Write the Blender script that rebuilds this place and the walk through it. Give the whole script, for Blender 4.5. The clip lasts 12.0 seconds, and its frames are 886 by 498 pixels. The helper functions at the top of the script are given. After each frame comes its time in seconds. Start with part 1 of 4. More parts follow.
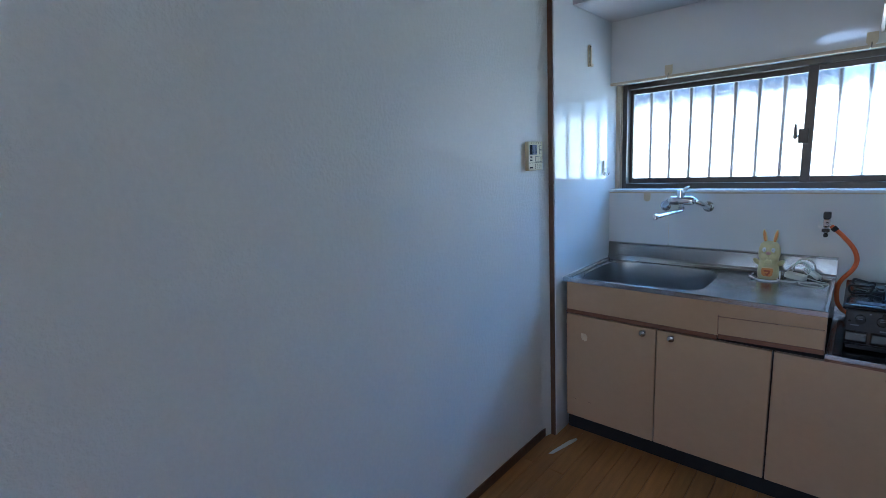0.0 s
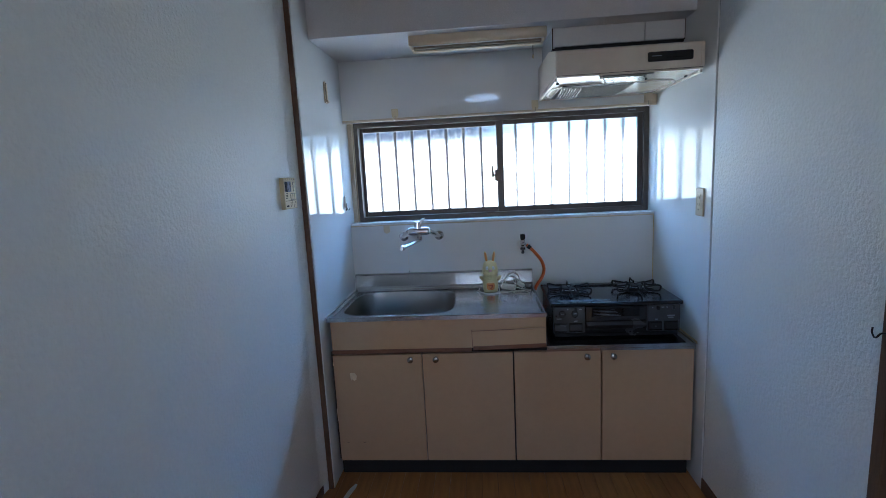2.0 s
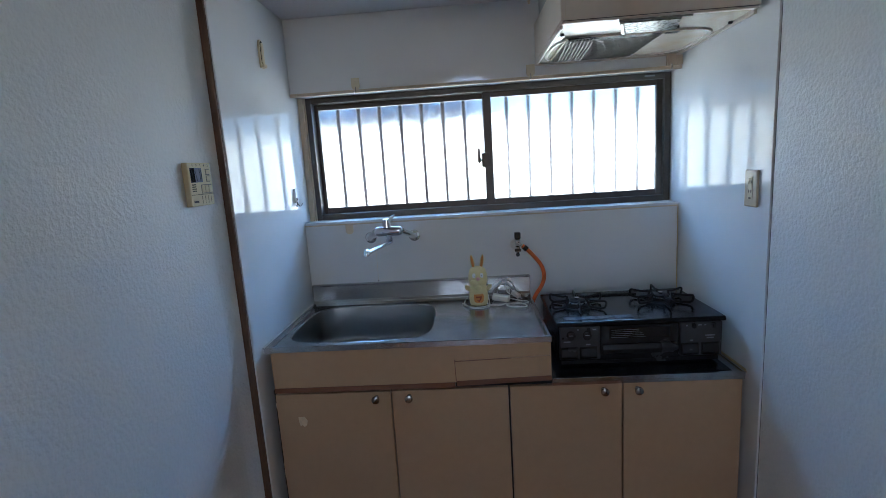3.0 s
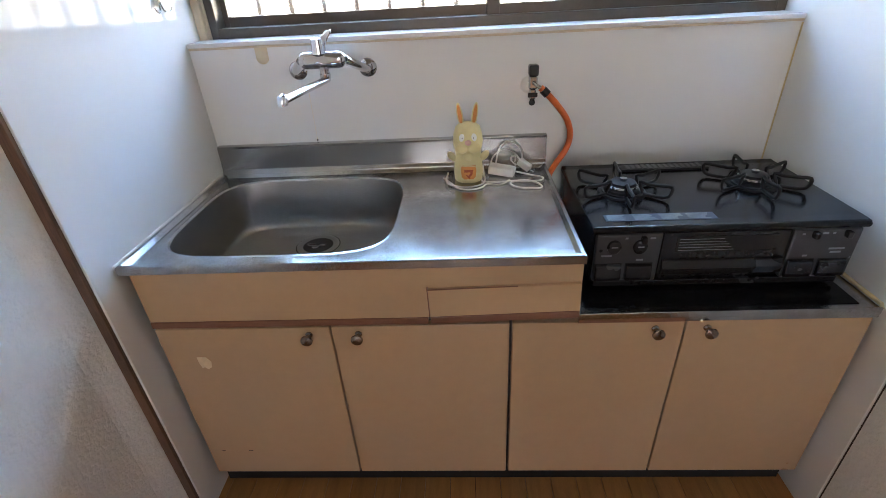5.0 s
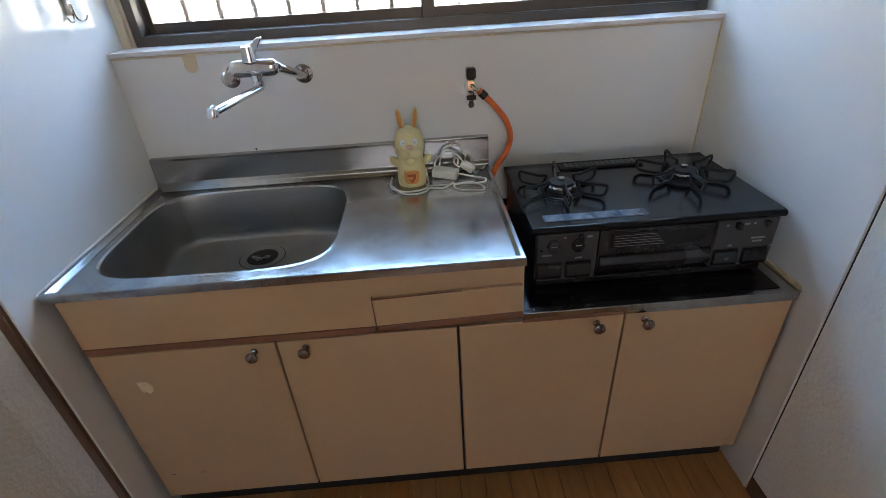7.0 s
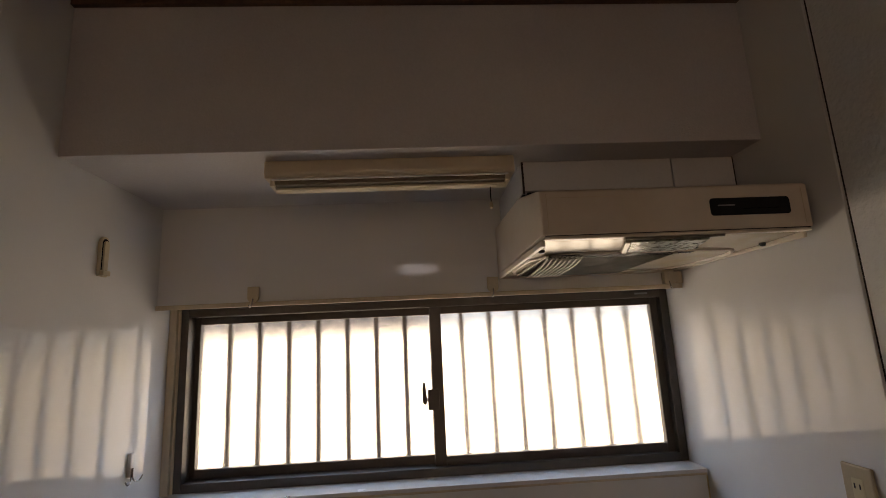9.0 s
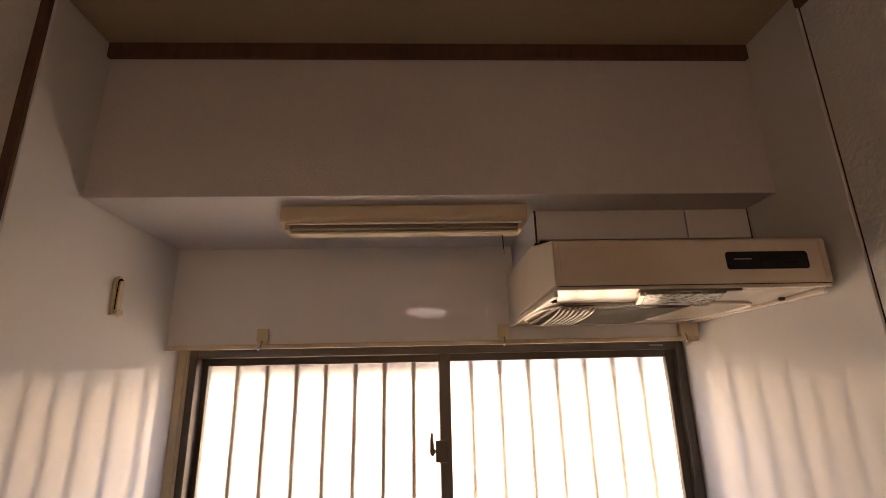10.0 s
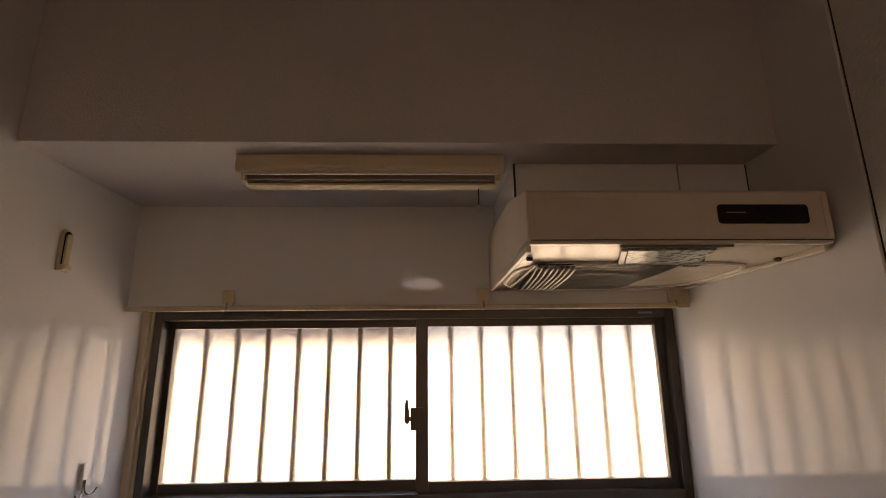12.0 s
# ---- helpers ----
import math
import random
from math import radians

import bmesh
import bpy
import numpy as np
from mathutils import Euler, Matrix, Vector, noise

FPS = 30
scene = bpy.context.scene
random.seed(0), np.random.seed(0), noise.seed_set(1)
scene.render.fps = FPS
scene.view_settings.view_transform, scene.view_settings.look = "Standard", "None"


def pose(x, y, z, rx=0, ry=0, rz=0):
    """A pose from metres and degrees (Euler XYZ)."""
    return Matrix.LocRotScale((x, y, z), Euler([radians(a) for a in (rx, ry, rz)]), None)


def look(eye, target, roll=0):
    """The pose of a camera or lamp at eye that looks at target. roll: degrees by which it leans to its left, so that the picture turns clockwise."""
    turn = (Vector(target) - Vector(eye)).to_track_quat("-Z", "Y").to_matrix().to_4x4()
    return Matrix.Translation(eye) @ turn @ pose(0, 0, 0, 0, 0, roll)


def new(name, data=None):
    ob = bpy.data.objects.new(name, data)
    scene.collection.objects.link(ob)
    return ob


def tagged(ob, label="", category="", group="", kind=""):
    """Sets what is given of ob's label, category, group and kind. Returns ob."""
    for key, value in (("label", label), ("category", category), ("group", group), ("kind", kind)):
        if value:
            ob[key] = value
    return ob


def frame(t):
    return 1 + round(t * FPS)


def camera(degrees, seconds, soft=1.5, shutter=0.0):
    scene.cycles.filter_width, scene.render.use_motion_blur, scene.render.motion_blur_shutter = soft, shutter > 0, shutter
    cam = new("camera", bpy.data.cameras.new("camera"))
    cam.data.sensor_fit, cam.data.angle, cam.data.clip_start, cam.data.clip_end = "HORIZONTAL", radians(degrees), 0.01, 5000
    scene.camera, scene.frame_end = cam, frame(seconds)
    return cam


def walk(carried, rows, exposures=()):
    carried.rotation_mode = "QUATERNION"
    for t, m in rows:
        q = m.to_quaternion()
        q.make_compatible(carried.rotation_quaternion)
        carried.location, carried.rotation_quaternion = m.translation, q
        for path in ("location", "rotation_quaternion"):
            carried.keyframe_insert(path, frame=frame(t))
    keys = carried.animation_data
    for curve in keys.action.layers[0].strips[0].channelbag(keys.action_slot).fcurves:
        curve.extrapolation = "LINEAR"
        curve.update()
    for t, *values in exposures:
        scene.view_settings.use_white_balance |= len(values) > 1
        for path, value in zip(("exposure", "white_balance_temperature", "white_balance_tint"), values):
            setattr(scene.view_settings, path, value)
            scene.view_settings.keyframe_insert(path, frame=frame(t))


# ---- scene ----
cam = camera(86.4, 12.0, soft=0.8)
PATH = [
    (0, (1.052, -2.633, 1.409), (-0.26, -1.169, 1.043), -3.0),
    (0.2, (0.992, -2.622, 1.412), (-0.03, -0.942, 1.046), -2.8),
    (0.5, (0.88, -2.64, 1.444), (0.277, -0.772, 1.061), -2.6),
    (0.7, (0.829, -2.667, 1.437), (0.344, -0.763, 1.061), -2.9),
    (1, (0.768, -2.692, 1.442), (0.411, -0.762, 1.058), -2.8),
    (1.5, (0.744, -2.689, 1.445), (0.491, -0.737, 1.087), -2.2),
    (2, (0.724, -2.644, 1.451), (0.559, -0.675, 1.143), -2.9),
    (2.5, (0.735, -2.432, 1.42), (0.614, -0.457, 1.127), -3.5),
    (3, (0.745, -2.135, 1.41), (0.622, -0.167, 1.075), -3.7),
    (3.5, (0.721, -1.804, 1.385), (0.561, 0.127, 0.89), -3.4),
    (3.7, (0.72, -1.682, 1.369), (0.591, 0.225, 0.781), -3.5),
    (5.5, (0.772, -1.411, 1.335), (0.685, 0.280, 0.270), -3.0),
    (6, (0.785, -1.411, 1.340), (0.744, 0.274, 0.263), -2.5),
    (6.5, (0.788, -1.411, 1.345), (0.798, 0.281, 0.278), -2.9),
    (6.7, (0.793, -1.405, 1.349), (0.819, 0.285, 0.279), -3.3),
    (8.3, (0.81, -1.455, 1.541), (0.969, 0.533, 1.39), -3.7),
    (8.5, (0.8, -1.485, 1.591), (0.953, 0.508, 1.646), -4.0),
    (9, (0.788, -1.519, 1.634), (0.906, 0.443, 2.006), -2.8),
    (9.5, (0.784, -1.522, 1.647), (0.863, 0.416, 2.133), -1.6),
    (10, (0.787, -1.519, 1.647), (0.862, 0.404, 2.193), -1.3),
    (10.5, (0.799, -1.513, 1.641), (0.849, 0.406, 2.204), -1.2),
    (11, (0.799, -1.509, 1.638), (0.837, 0.409, 2.202), -1.2),
    (11.5, (0.815, -1.481, 1.631), (0.827, 0.441, 2.182), -0.8),
    (12, (0.867, -1.423, 1.62), (0.931, 0.525, 2.068), -0.6),
]
EXPOSURES = [
    (0.0, 2.50, 4640, 9), (0.7, 2.23, 4530, 12), (1.5, 2.24, 4760, 12), (2.5, 2.25, 4950, 11), (3.0, 2.10, 5130, 12), (3.5, 1.76, 5180, 12), (3.7, 1.71, 5180, 11), (5.3, 3.48, 6700, 20), (5.7, 3.48, 6600, 19),
    (6.5, 3.22, 6350, 16), (6.7, 3.13, 6350, 16), (8.3, 1.10, 7250, 21), (8.5, 1.10, 7250, 21), (9.0, 1.04, 8300, 29), (9.5, 1.45, 9300, 40), (10.5, 1.86, 10100, 42), (11.5, 1.73, 9100, 37), (12.0, 1.12, 9700, 38),
]
walk(cam, [(t, look(eye, target, roll)) for t, eye, target, roll in PATH], EXPOSURES)

# ---- world and large lights ----
world = bpy.data.worlds.new("sky")
scene.world = world
world.use_nodes = True
wn = world.node_tree.nodes
sky = wn.new("ShaderNodeTexSky")
sky.sky_type, sky.sun_disc = "NISHITA", False
sky.sun_elevation, sky.sun_rotation = radians(58), radians(200)
world.node_tree.links.new(sky.outputs[0], wn["Background"].inputs["Color"])
wn["Background"].inputs["Strength"].default_value = 0.15

sun = new("sun", bpy.data.lights.new("sun", "SUN"))
sun.data.energy, sun.data.angle, sun.data.color = 3.0, radians(0.5), (1.0, 0.95, 0.88)
sun.matrix_world = look((0.3, -3, 6), (1.0, 0.6, 0.0))


def window_lamp(name, x, y, z, sx, sz, power, color, toward, shape="RECTANGLE"):
    """An area lamp set in an opening behind the walk."""
    lamp = bpy.data.lights.new(name, "AREA")
    lamp.shape, lamp.size, lamp.size_y, lamp.energy, lamp.color = shape, sx, sz, power, color
    ob = new(name, lamp)
    ob.matrix_world = look((x, y, z), (x, y + toward, z))
    return ob


# First lamp is added warm fill for rear and bounced light, in an assumed window.
window_lamp("warm_fill_south_opening", 0.8, -6.06, 1.45, 1.16, 1.06, 1.7, (1.0, 0.74, 0.52), 1)
window_lamp("daylight_transom", 0.80, -3.66, 2.40, 0.44, 0.10, 0.30, (0.78, 0.88, 1.0), 1, "ELLIPSE")
window_lamp("daylight_small_transom", 1.52, -3.66, 2.40, 0.18, 0.10, 0.075, (0.78, 0.88, 1.0), 1, "ELLIPSE")


# ---- materials ----
def material(name, color, rough=0.5, metal=0.0, vary=0.06, scale=6.0, fine=120.0, bump=0.0, bump_scale=200.0,
             spec=0.5, coat=0.0, per_object=0.0, stretch=(1, 1, 1), stain=None, stain_amount=0.0, stain_scale=3.0):
    """A surface with two scales of variation, relief and stains, all in metres."""
    m = bpy.data.materials.new(name)
    m.use_nodes = True
    nodes, link = m.node_tree.nodes, m.node_tree.links.new
    b = nodes["Principled BSDF"]
    b.inputs["Roughness"].default_value = rough
    b.inputs["Metallic"].default_value = metal
    b.inputs["Specular IOR Level"].default_value = spec
    b.inputs["Coat Weight"].default_value = coat
    b.inputs["Coat Roughness"].default_value = 0.08
    co = nodes.new("ShaderNodeTexCoord")
    mp = nodes.new("ShaderNodeMapping")
    mp.inputs["Scale"].default_value = stretch
    link(co.outputs["Object"], mp.inputs["Vector"])
    value = None
    for s, amount in ((scale, vary), (fine, vary * 0.6)):
        n = nodes.new("ShaderNodeTexNoise")
        n.inputs["Scale"].default_value, n.inputs["Detail"].default_value = s, 4
        link(mp.outputs[0], n.inputs["Vector"])
        r = nodes.new("ShaderNodeMapRange")
        r.inputs["From Min"].default_value, r.inputs["From Max"].default_value = 0.3, 0.7
        r.inputs["To Min"].default_value, r.inputs["To Max"].default_value = 1 - amount, 1 + amount
        link(n.outputs["Fac"], r.inputs["Value"])
        if value is None:
            value = r.outputs[0]
            coarse = n.outputs["Fac"]
        else:
            mul = nodes.new("ShaderNodeMath")
            mul.operation = "MULTIPLY"
            link(value, mul.inputs[0]), link(r.outputs[0], mul.inputs[1])
            value = mul.outputs[0]
    if per_object:
        info = nodes.new("ShaderNodeObjectInfo")
        r = nodes.new("ShaderNodeMapRange")
        r.inputs["To Min"].default_value, r.inputs["To Max"].default_value = 1 - per_object, 1 + per_object
        link(info.outputs["Random"], r.inputs["Value"])
        mul = nodes.new("ShaderNodeMath")
        mul.operation = "MULTIPLY"
        link(value, mul.inputs[0]), link(r.outputs[0], mul.inputs[1])
        value = mul.outputs[0]
    tint = nodes.new("ShaderNodeVectorMath")
    tint.operation = "SCALE"
    tint.inputs[0].default_value = color
    link(value, tint.inputs["Scale"])
    out = tint.outputs[0]
    if stain:
        n = nodes.new("ShaderNodeTexNoise")
        n.inputs["Scale"].default_value, n.inputs["Detail"].default_value = stain_scale, 6
        link(mp.outputs[0], n.inputs["Vector"])
        r = nodes.new("ShaderNodeMapRange")
        r.inputs["From Min"].default_value, r.inputs["From Max"].default_value = 0.5, 0.75
        r.inputs["To Max"].default_value = stain_amount
        link(n.outputs["Fac"], r.inputs["Value"])
        mix = nodes.new("ShaderNodeMix")
        mix.data_type = "RGBA"
        link(r.outputs[0], mix.inputs[0]), link(out, mix.inputs[6])
        mix.inputs[7].default_value = (*stain, 1)
        out = mix.outputs[2]
    link(out, b.inputs["Base Color"])
    rr = nodes.new("ShaderNodeMapRange")
    rr.inputs["From Min"].default_value, rr.inputs["From Max"].default_value = 0.3, 0.7
    rr.inputs["To Min"].default_value, rr.inputs["To Max"].default_value = rough * 0.88, min(1, rough * 1.12)
    link(coarse, rr.inputs["Value"]), link(rr.outputs[0], b.inputs["Roughness"])
    if bump:
        n = nodes.new("ShaderNodeTexNoise")
        n.inputs["Scale"].default_value, n.inputs["Detail"].default_value = bump_scale, 3
        link(mp.outputs[0], n.inputs["Vector"])
        bp = nodes.new("ShaderNodeBump")
        bp.inputs["Strength"].default_value, bp.inputs["Distance"].default_value = 1.0, bump
        link(n.outputs["Fac"], bp.inputs["Height"]), link(bp.outputs[0], b.inputs["Normal"])
    return m


WALLPAPER = material("embossed_wallpaper", (0.79, 0.785, 0.755), 0.52, spec=0.4, vary=0.03, scale=1.5, fine=60, bump=0.0030, bump_scale=92, stain=(0.62, 0.58, 0.5), stain_amount=0.12)
# Soffit paper: pinkish grey, darkened to put the front's shade into the colour.
SHADED_SOFFIT_PAPER = material("shade_toned_soffit_paper", (0.61, 0.585, 0.59), 0.6, vary=0.05, scale=2.0, fine=150, bump=0.0012, bump_scale=200)
PANEL = material("glossy_kitchen_panel", (0.78, 0.78, 0.77), 0.045, vary=0.012, scale=1.2, fine=8, spec=0.31, bump=0.00012, bump_scale=9, stain=(0.70, 0.64, 0.5), stain_amount=0.10, stain_scale=1.6)
PANEL_DULL = material("dulled_kitchen_panel", (0.78, 0.78, 0.76), 0.05, vary=0.012, scale=1.2, fine=8, spec=0.27, bump=0.00012, bump_scale=9, stain=(0.70, 0.64, 0.5), stain_amount=0.12, stain_scale=1.6)
CEILING = material("ceiling_board", (0.44, 0.38, 0.27), 0.8, vary=0.06, scale=3, fine=90, bump=0.0004)
BROWN = material("brown_stained_trim", (0.115, 0.058, 0.032), 0.42, vary=0.25, scale=14, fine=90, stretch=(4, 4, 0.4), bump=0.0002)
DARK_DOOR = material("dark_stained_door", (0.075, 0.032, 0.018), 0.35, vary=0.25, scale=10, fine=90, stretch=(5, 5, 0.4))
PLANK = material("oak_floor_plank", (0.44, 0.205, 0.066), 0.33, vary=0.14, scale=9, fine=120, per_object=0.1, stretch=(6, 0.6, 1), bump=0.0002, stain=(0.2, 0.1, 0.04), stain_amount=0.25)
JOINT = material("dark_floor_joint", (0.05, 0.025, 0.012), 0.8)
CREAM = material("cream_melamine", (0.53, 0.345, 0.190), 0.3, vary=0.035, scale=2.2, fine=40, stain=(0.50, 0.345, 0.21), stain_amount=0.22, stain_scale=2.5, bump=0.0001)
CARCASS = material("dark_carcass_and_gap_shade", (0.04, 0.03, 0.025), 0.7)
KICK = material("black_kickboard", (0.010, 0.010, 0.010), 0.7, vary=0.2)
STRIP = material("brown_strip_and_reflection", (0.22, 0.095, 0.048), 0.35, vary=0.12, scale=10, stretch=(0.5, 4, 4))
STEEL = material("worn_stainless_steel", (0.42, 0.42, 0.42), 0.20, 1.0, vary=0.18, scale=18, fine=220, bump=0.0004, bump_scale=105, stretch=(1, 0.7, 1), stain=(0.33, 0.31, 0.29), stain_amount=0.3, stain_scale=5)
STEEL_UP = material("dull_steel_upstand", (0.40, 0.395, 0.385), 0.25, 1.0, vary=0.07, scale=4, fine=90, stretch=(1, 1, 3), stain=(0.36, 0.34, 0.31), stain_amount=0.12, stain_scale=5)
BASIN = material("brushed_basin_steel", (0.385, 0.37, 0.35), 0.37, 1.0, vary=0.06, scale=5, fine=140, stretch=(0.6, 3, 3), stain=(0.38, 0.35, 0.31), stain_amount=0.15, stain_scale=2)
CHROME = material("chrome", (0.68, 0.68, 0.70), 0.06, 1.0, vary=0.02)
KNOB = material("aged_nickel", (0.33, 0.31, 0.28), 0.22, 1.0, vary=0.2, scale=60)
BLACK_GLOSS = material("black_enamel_top", (0.013, 0.013, 0.014), 0.19, vary=0.2, scale=12, spec=0.30)
BLACK_MATTE = material("black_enamel_grate", (0.010, 0.010, 0.010), 0.45, vary=0.2, scale=40, spec=0.3)
STOVE_GREY = material("dark_grey_stove_front", (0.042, 0.042, 0.044), 0.38, vary=0.1, scale=20)
STOVE_BLACK = material("black_stove_plastic", (0.016, 0.016, 0.017), 0.25, vary=0.1)
GRILL_GLASS = material("smoked_grill_glass", (0.01, 0.01, 0.01), 0.06, vary=0.05)
LABEL_GREY = material("pale_grey_print", (0.24, 0.25, 0.27), 0.5, vary=0.05)
LABEL_BLUE = material("blue_grey_sticker", (0.05, 0.06, 0.088), 0.4, vary=0.1, scale=40, spec=0.3)
HOOD = material("aged_cream_hood", (0.68, 0.595, 0.50), 0.32, vary=0.04, scale=4, fine=30, stain=(0.5, 0.36, 0.2), stain_amount=0.25, stain_scale=5)
HOOD_PAN = material("greasy_hood_underside", (0.47, 0.41, 0.32), 0.22, vary=0.08, scale=10, stain=(0.38, 0.26, 0.13), stain_amount=0.5, stain_scale=12)
GRILLE = material("dull_fan_grille", (0.20, 0.185, 0.155), 0.4, 0.3, vary=0.15, scale=20)
LAMP_COVER = material("grey_lamp_cover", (0.20, 0.21, 0.17), 0.28, vary=0.3, scale=60, bump=0.0004, bump_scale=300)
FIXTURE = material("yellowed_lamp_housing", (0.70, 0.585, 0.42), 0.38, vary=0.04, scale=5)
FIXTURE_SLOT = material("tinted_lamp_diffuser", (0.15, 0.11, 0.06), 0.4, vary=0.08)
WHITE_PLASTIC = material("white_plastic", (0.78, 0.76, 0.72), 0.35, vary=0.03)
TAN_PLASTIC = material("tan_outlet_plastic", (0.47, 0.375, 0.235), 0.4, vary=0.05)
BEIGE_PLASTIC = material("beige_plastic", (0.66, 0.56, 0.38), 0.4, vary=0.05)
IVORY = material("ivory_remote_casing", (0.60, 0.515, 0.33), 0.6, vary=0.03, spec=0.2)
INK = material("dark_print_and_recess_shade", (0.012, 0.012, 0.014), 0.85, spec=0.1)
LCD = material("grey_display", (0.17, 0.175, 0.235), 0.6, spec=0.15, vary=0.1)
BRONZE = material("dark_bronze_aluminium", (0.085, 0.072, 0.062), 0.38, 0.35, vary=0.08, scale=12, spec=0.4)
BAR = material("bronze_security_bar", (0.19, 0.16, 0.135), 0.5, 0.1, vary=0.1)
CASING = material("cream_window_casing", (0.62, 0.52, 0.38), 0.45, vary=0.1, scale=12, stretch=(1, 1, 0.3))
SILL = material("white_window_sill", (0.74, 0.74, 0.74), 0.25, vary=0.03)
ORANGE = material("orange_rubber_hose", (0.72, 0.155, 0.035), 0.4, vary=0.08, scale=30)
RABBIT = material("cream_vinyl", (0.76, 0.66, 0.34), 0.42, vary=0.04, scale=20)
RABBIT_ORANGE = material("orange_vinyl", (0.74, 0.30, 0.07), 0.42, vary=0.04)
RABBIT_DARK = material("dark_orange_vinyl", (0.45, 0.09, 0.03), 0.42)
RABBIT_PINK = material("pink_vinyl", (0.70, 0.42, 0.36), 0.42)
EYE_WHITE = material("white_vinyl", (0.82, 0.82, 0.8), 0.3)
EYE_BLACK = material("black_vinyl", (0.02, 0.02, 0.02), 0.3)
PAPER = material("white_paper", (0.80, 0.79, 0.76), 0.7, vary=0.03)
SEALANT = material("yellowed_sealant", (0.66, 0.53, 0.30), 0.5, vary=0.15, scale=30, bump=0.0008, bump_scale=90)
HOOK_METAL = material("hook_wire", (0.55, 0.54, 0.52), 0.25, 1.0)
DARK_METAL = material("black_metal_hook", (0.02, 0.02, 0.02), 0.35, 0.5)
FADED = material("adhesive_mark", (0.80, 0.66, 0.43), 0.5, vary=0.08, scale=40)


def glass_material():
    m = bpy.data.materials.new("patterned_window_glass")
    m.use_nodes = True
    nodes, link = m.node_tree.nodes, m.node_tree.links.new
    b = nodes["Principled BSDF"]
    b.inputs["Base Color"].default_value = (0.97, 0.98, 0.98, 1)
    b.inputs["Transmission Weight"].default_value = 1
    b.inputs["Roughness"].default_value = 0.05
    b.inputs["IOR"].default_value = 1.35
    co = nodes.new("ShaderNodeTexCoord")
    n = nodes.new("ShaderNodeTexNoise")
    n.inputs["Scale"].default_value, n.inputs["Detail"].default_value = 230, 2
    bp = nodes.new("ShaderNodeBump")
    bp.inputs["Strength"].default_value, bp.inputs["Distance"].default_value = 1.0, 0.0017
    link(co.outputs["Object"], n.inputs["Vector"]), link(n.outputs["Fac"], bp.inputs["Height"]), link(bp.outputs[0], b.inputs["Normal"])
    return m


GLASS = glass_material()


def glow_material(name, color, strength):
    m = bpy.data.materials.new(name)
    m.use_nodes = True
    nodes, link = m.node_tree.nodes, m.node_tree.links.new
    e = nodes.new("ShaderNodeEmission")
    e.inputs["Color"].default_value, e.inputs["Strength"].default_value = (*color, 1), strength
    link(e.outputs[0], nodes["Material Output"].inputs["Surface"])
    nodes.remove(nodes["Principled BSDF"])
    return m


# Emission carries the sunlight and shade of everything outside; none of these are lamps.
HOUSE_GLOW = glow_material("dim_house_glow", (0.66, 0.78, 1.0), 0.065)
LOW_SKY_GLOW = glow_material("low_sky_glow", (0.62, 0.84, 1.0), 0.45)
WALL_GLOW = glow_material("sunlit_wall_glow", (0.97, 0.95, 0.77), 1.85)
SKYGLOW = glow_material("overbright_sky_glow", (0.33, 0.62, 1.0), 3.0)


# ---- building helpers ----
def mesh_of(bm, name, mats, smooth=None):
    bmesh.ops.recalc_face_normals(bm, faces=bm.faces)
    me = bpy.data.meshes.new(name)
    bm.to_mesh(me)
    rounded = [f.smooth for f in bm.faces]
    bm.free()
    for m in mats if isinstance(mats, (list, tuple)) else [mats]:
        me.materials.append(m)
    if smooth:
        me.set_sharp_from_angle(angle=radians(smooth))
        me.polygons.foreach_set("use_smooth", rounded)
    return me


def piece(name, bm, mats, smooth=35):
    return new(name, mesh_of(bm, name, mats, smooth))


def part(name, bm, mats, parent, label="", smooth=35):
    """One mesh, built in world coordinates, under a thing or a part."""
    ob = piece(name, bm, mats, smooth)
    ob.parent = parent
    if parent.type == "EMPTY":
        ob.matrix_parent_inverse = Matrix.Translation(-parent.location)
    return tagged(ob, label)


def thing(name, at, label, category, group=""):
    e = new(name)
    e.location = at
    e.empty_display_size = 0.05
    return tagged(e, label, category, group)


def structure(ob, label, category):
    return tagged(ob, label, category, "", "structure")


def B():
    return bmesh.new()


def box(bm, x0, x1, y0, y1, z0, z1, bevel=0.0, seg=2, index=0, m=None):
    made = bmesh.ops.create_cube(bm, size=1)["verts"]
    bmesh.ops.transform(bm, verts=made, matrix=Matrix.LocRotScale(((x0 + x1) / 2, (y0 + y1) / 2, (z0 + z1) / 2), None, (x1 - x0, y1 - y0, z1 - z0)))
    faces = list({f for v in made for f in v.link_faces})
    for f in faces:
        f.material_index, f.smooth = index, False
    if m:
        bmesh.ops.transform(bm, verts=made, matrix=m)
    if bevel:
        edges = list({e for v in made for e in v.link_edges})
        bmesh.ops.bevel(bm, geom=edges, offset=bevel, segments=seg, affect="EDGES", profile=0.5, clamp_overlap=True)
    return bm


def boxed(*a, **k):
    return box(B(), *a, **k)


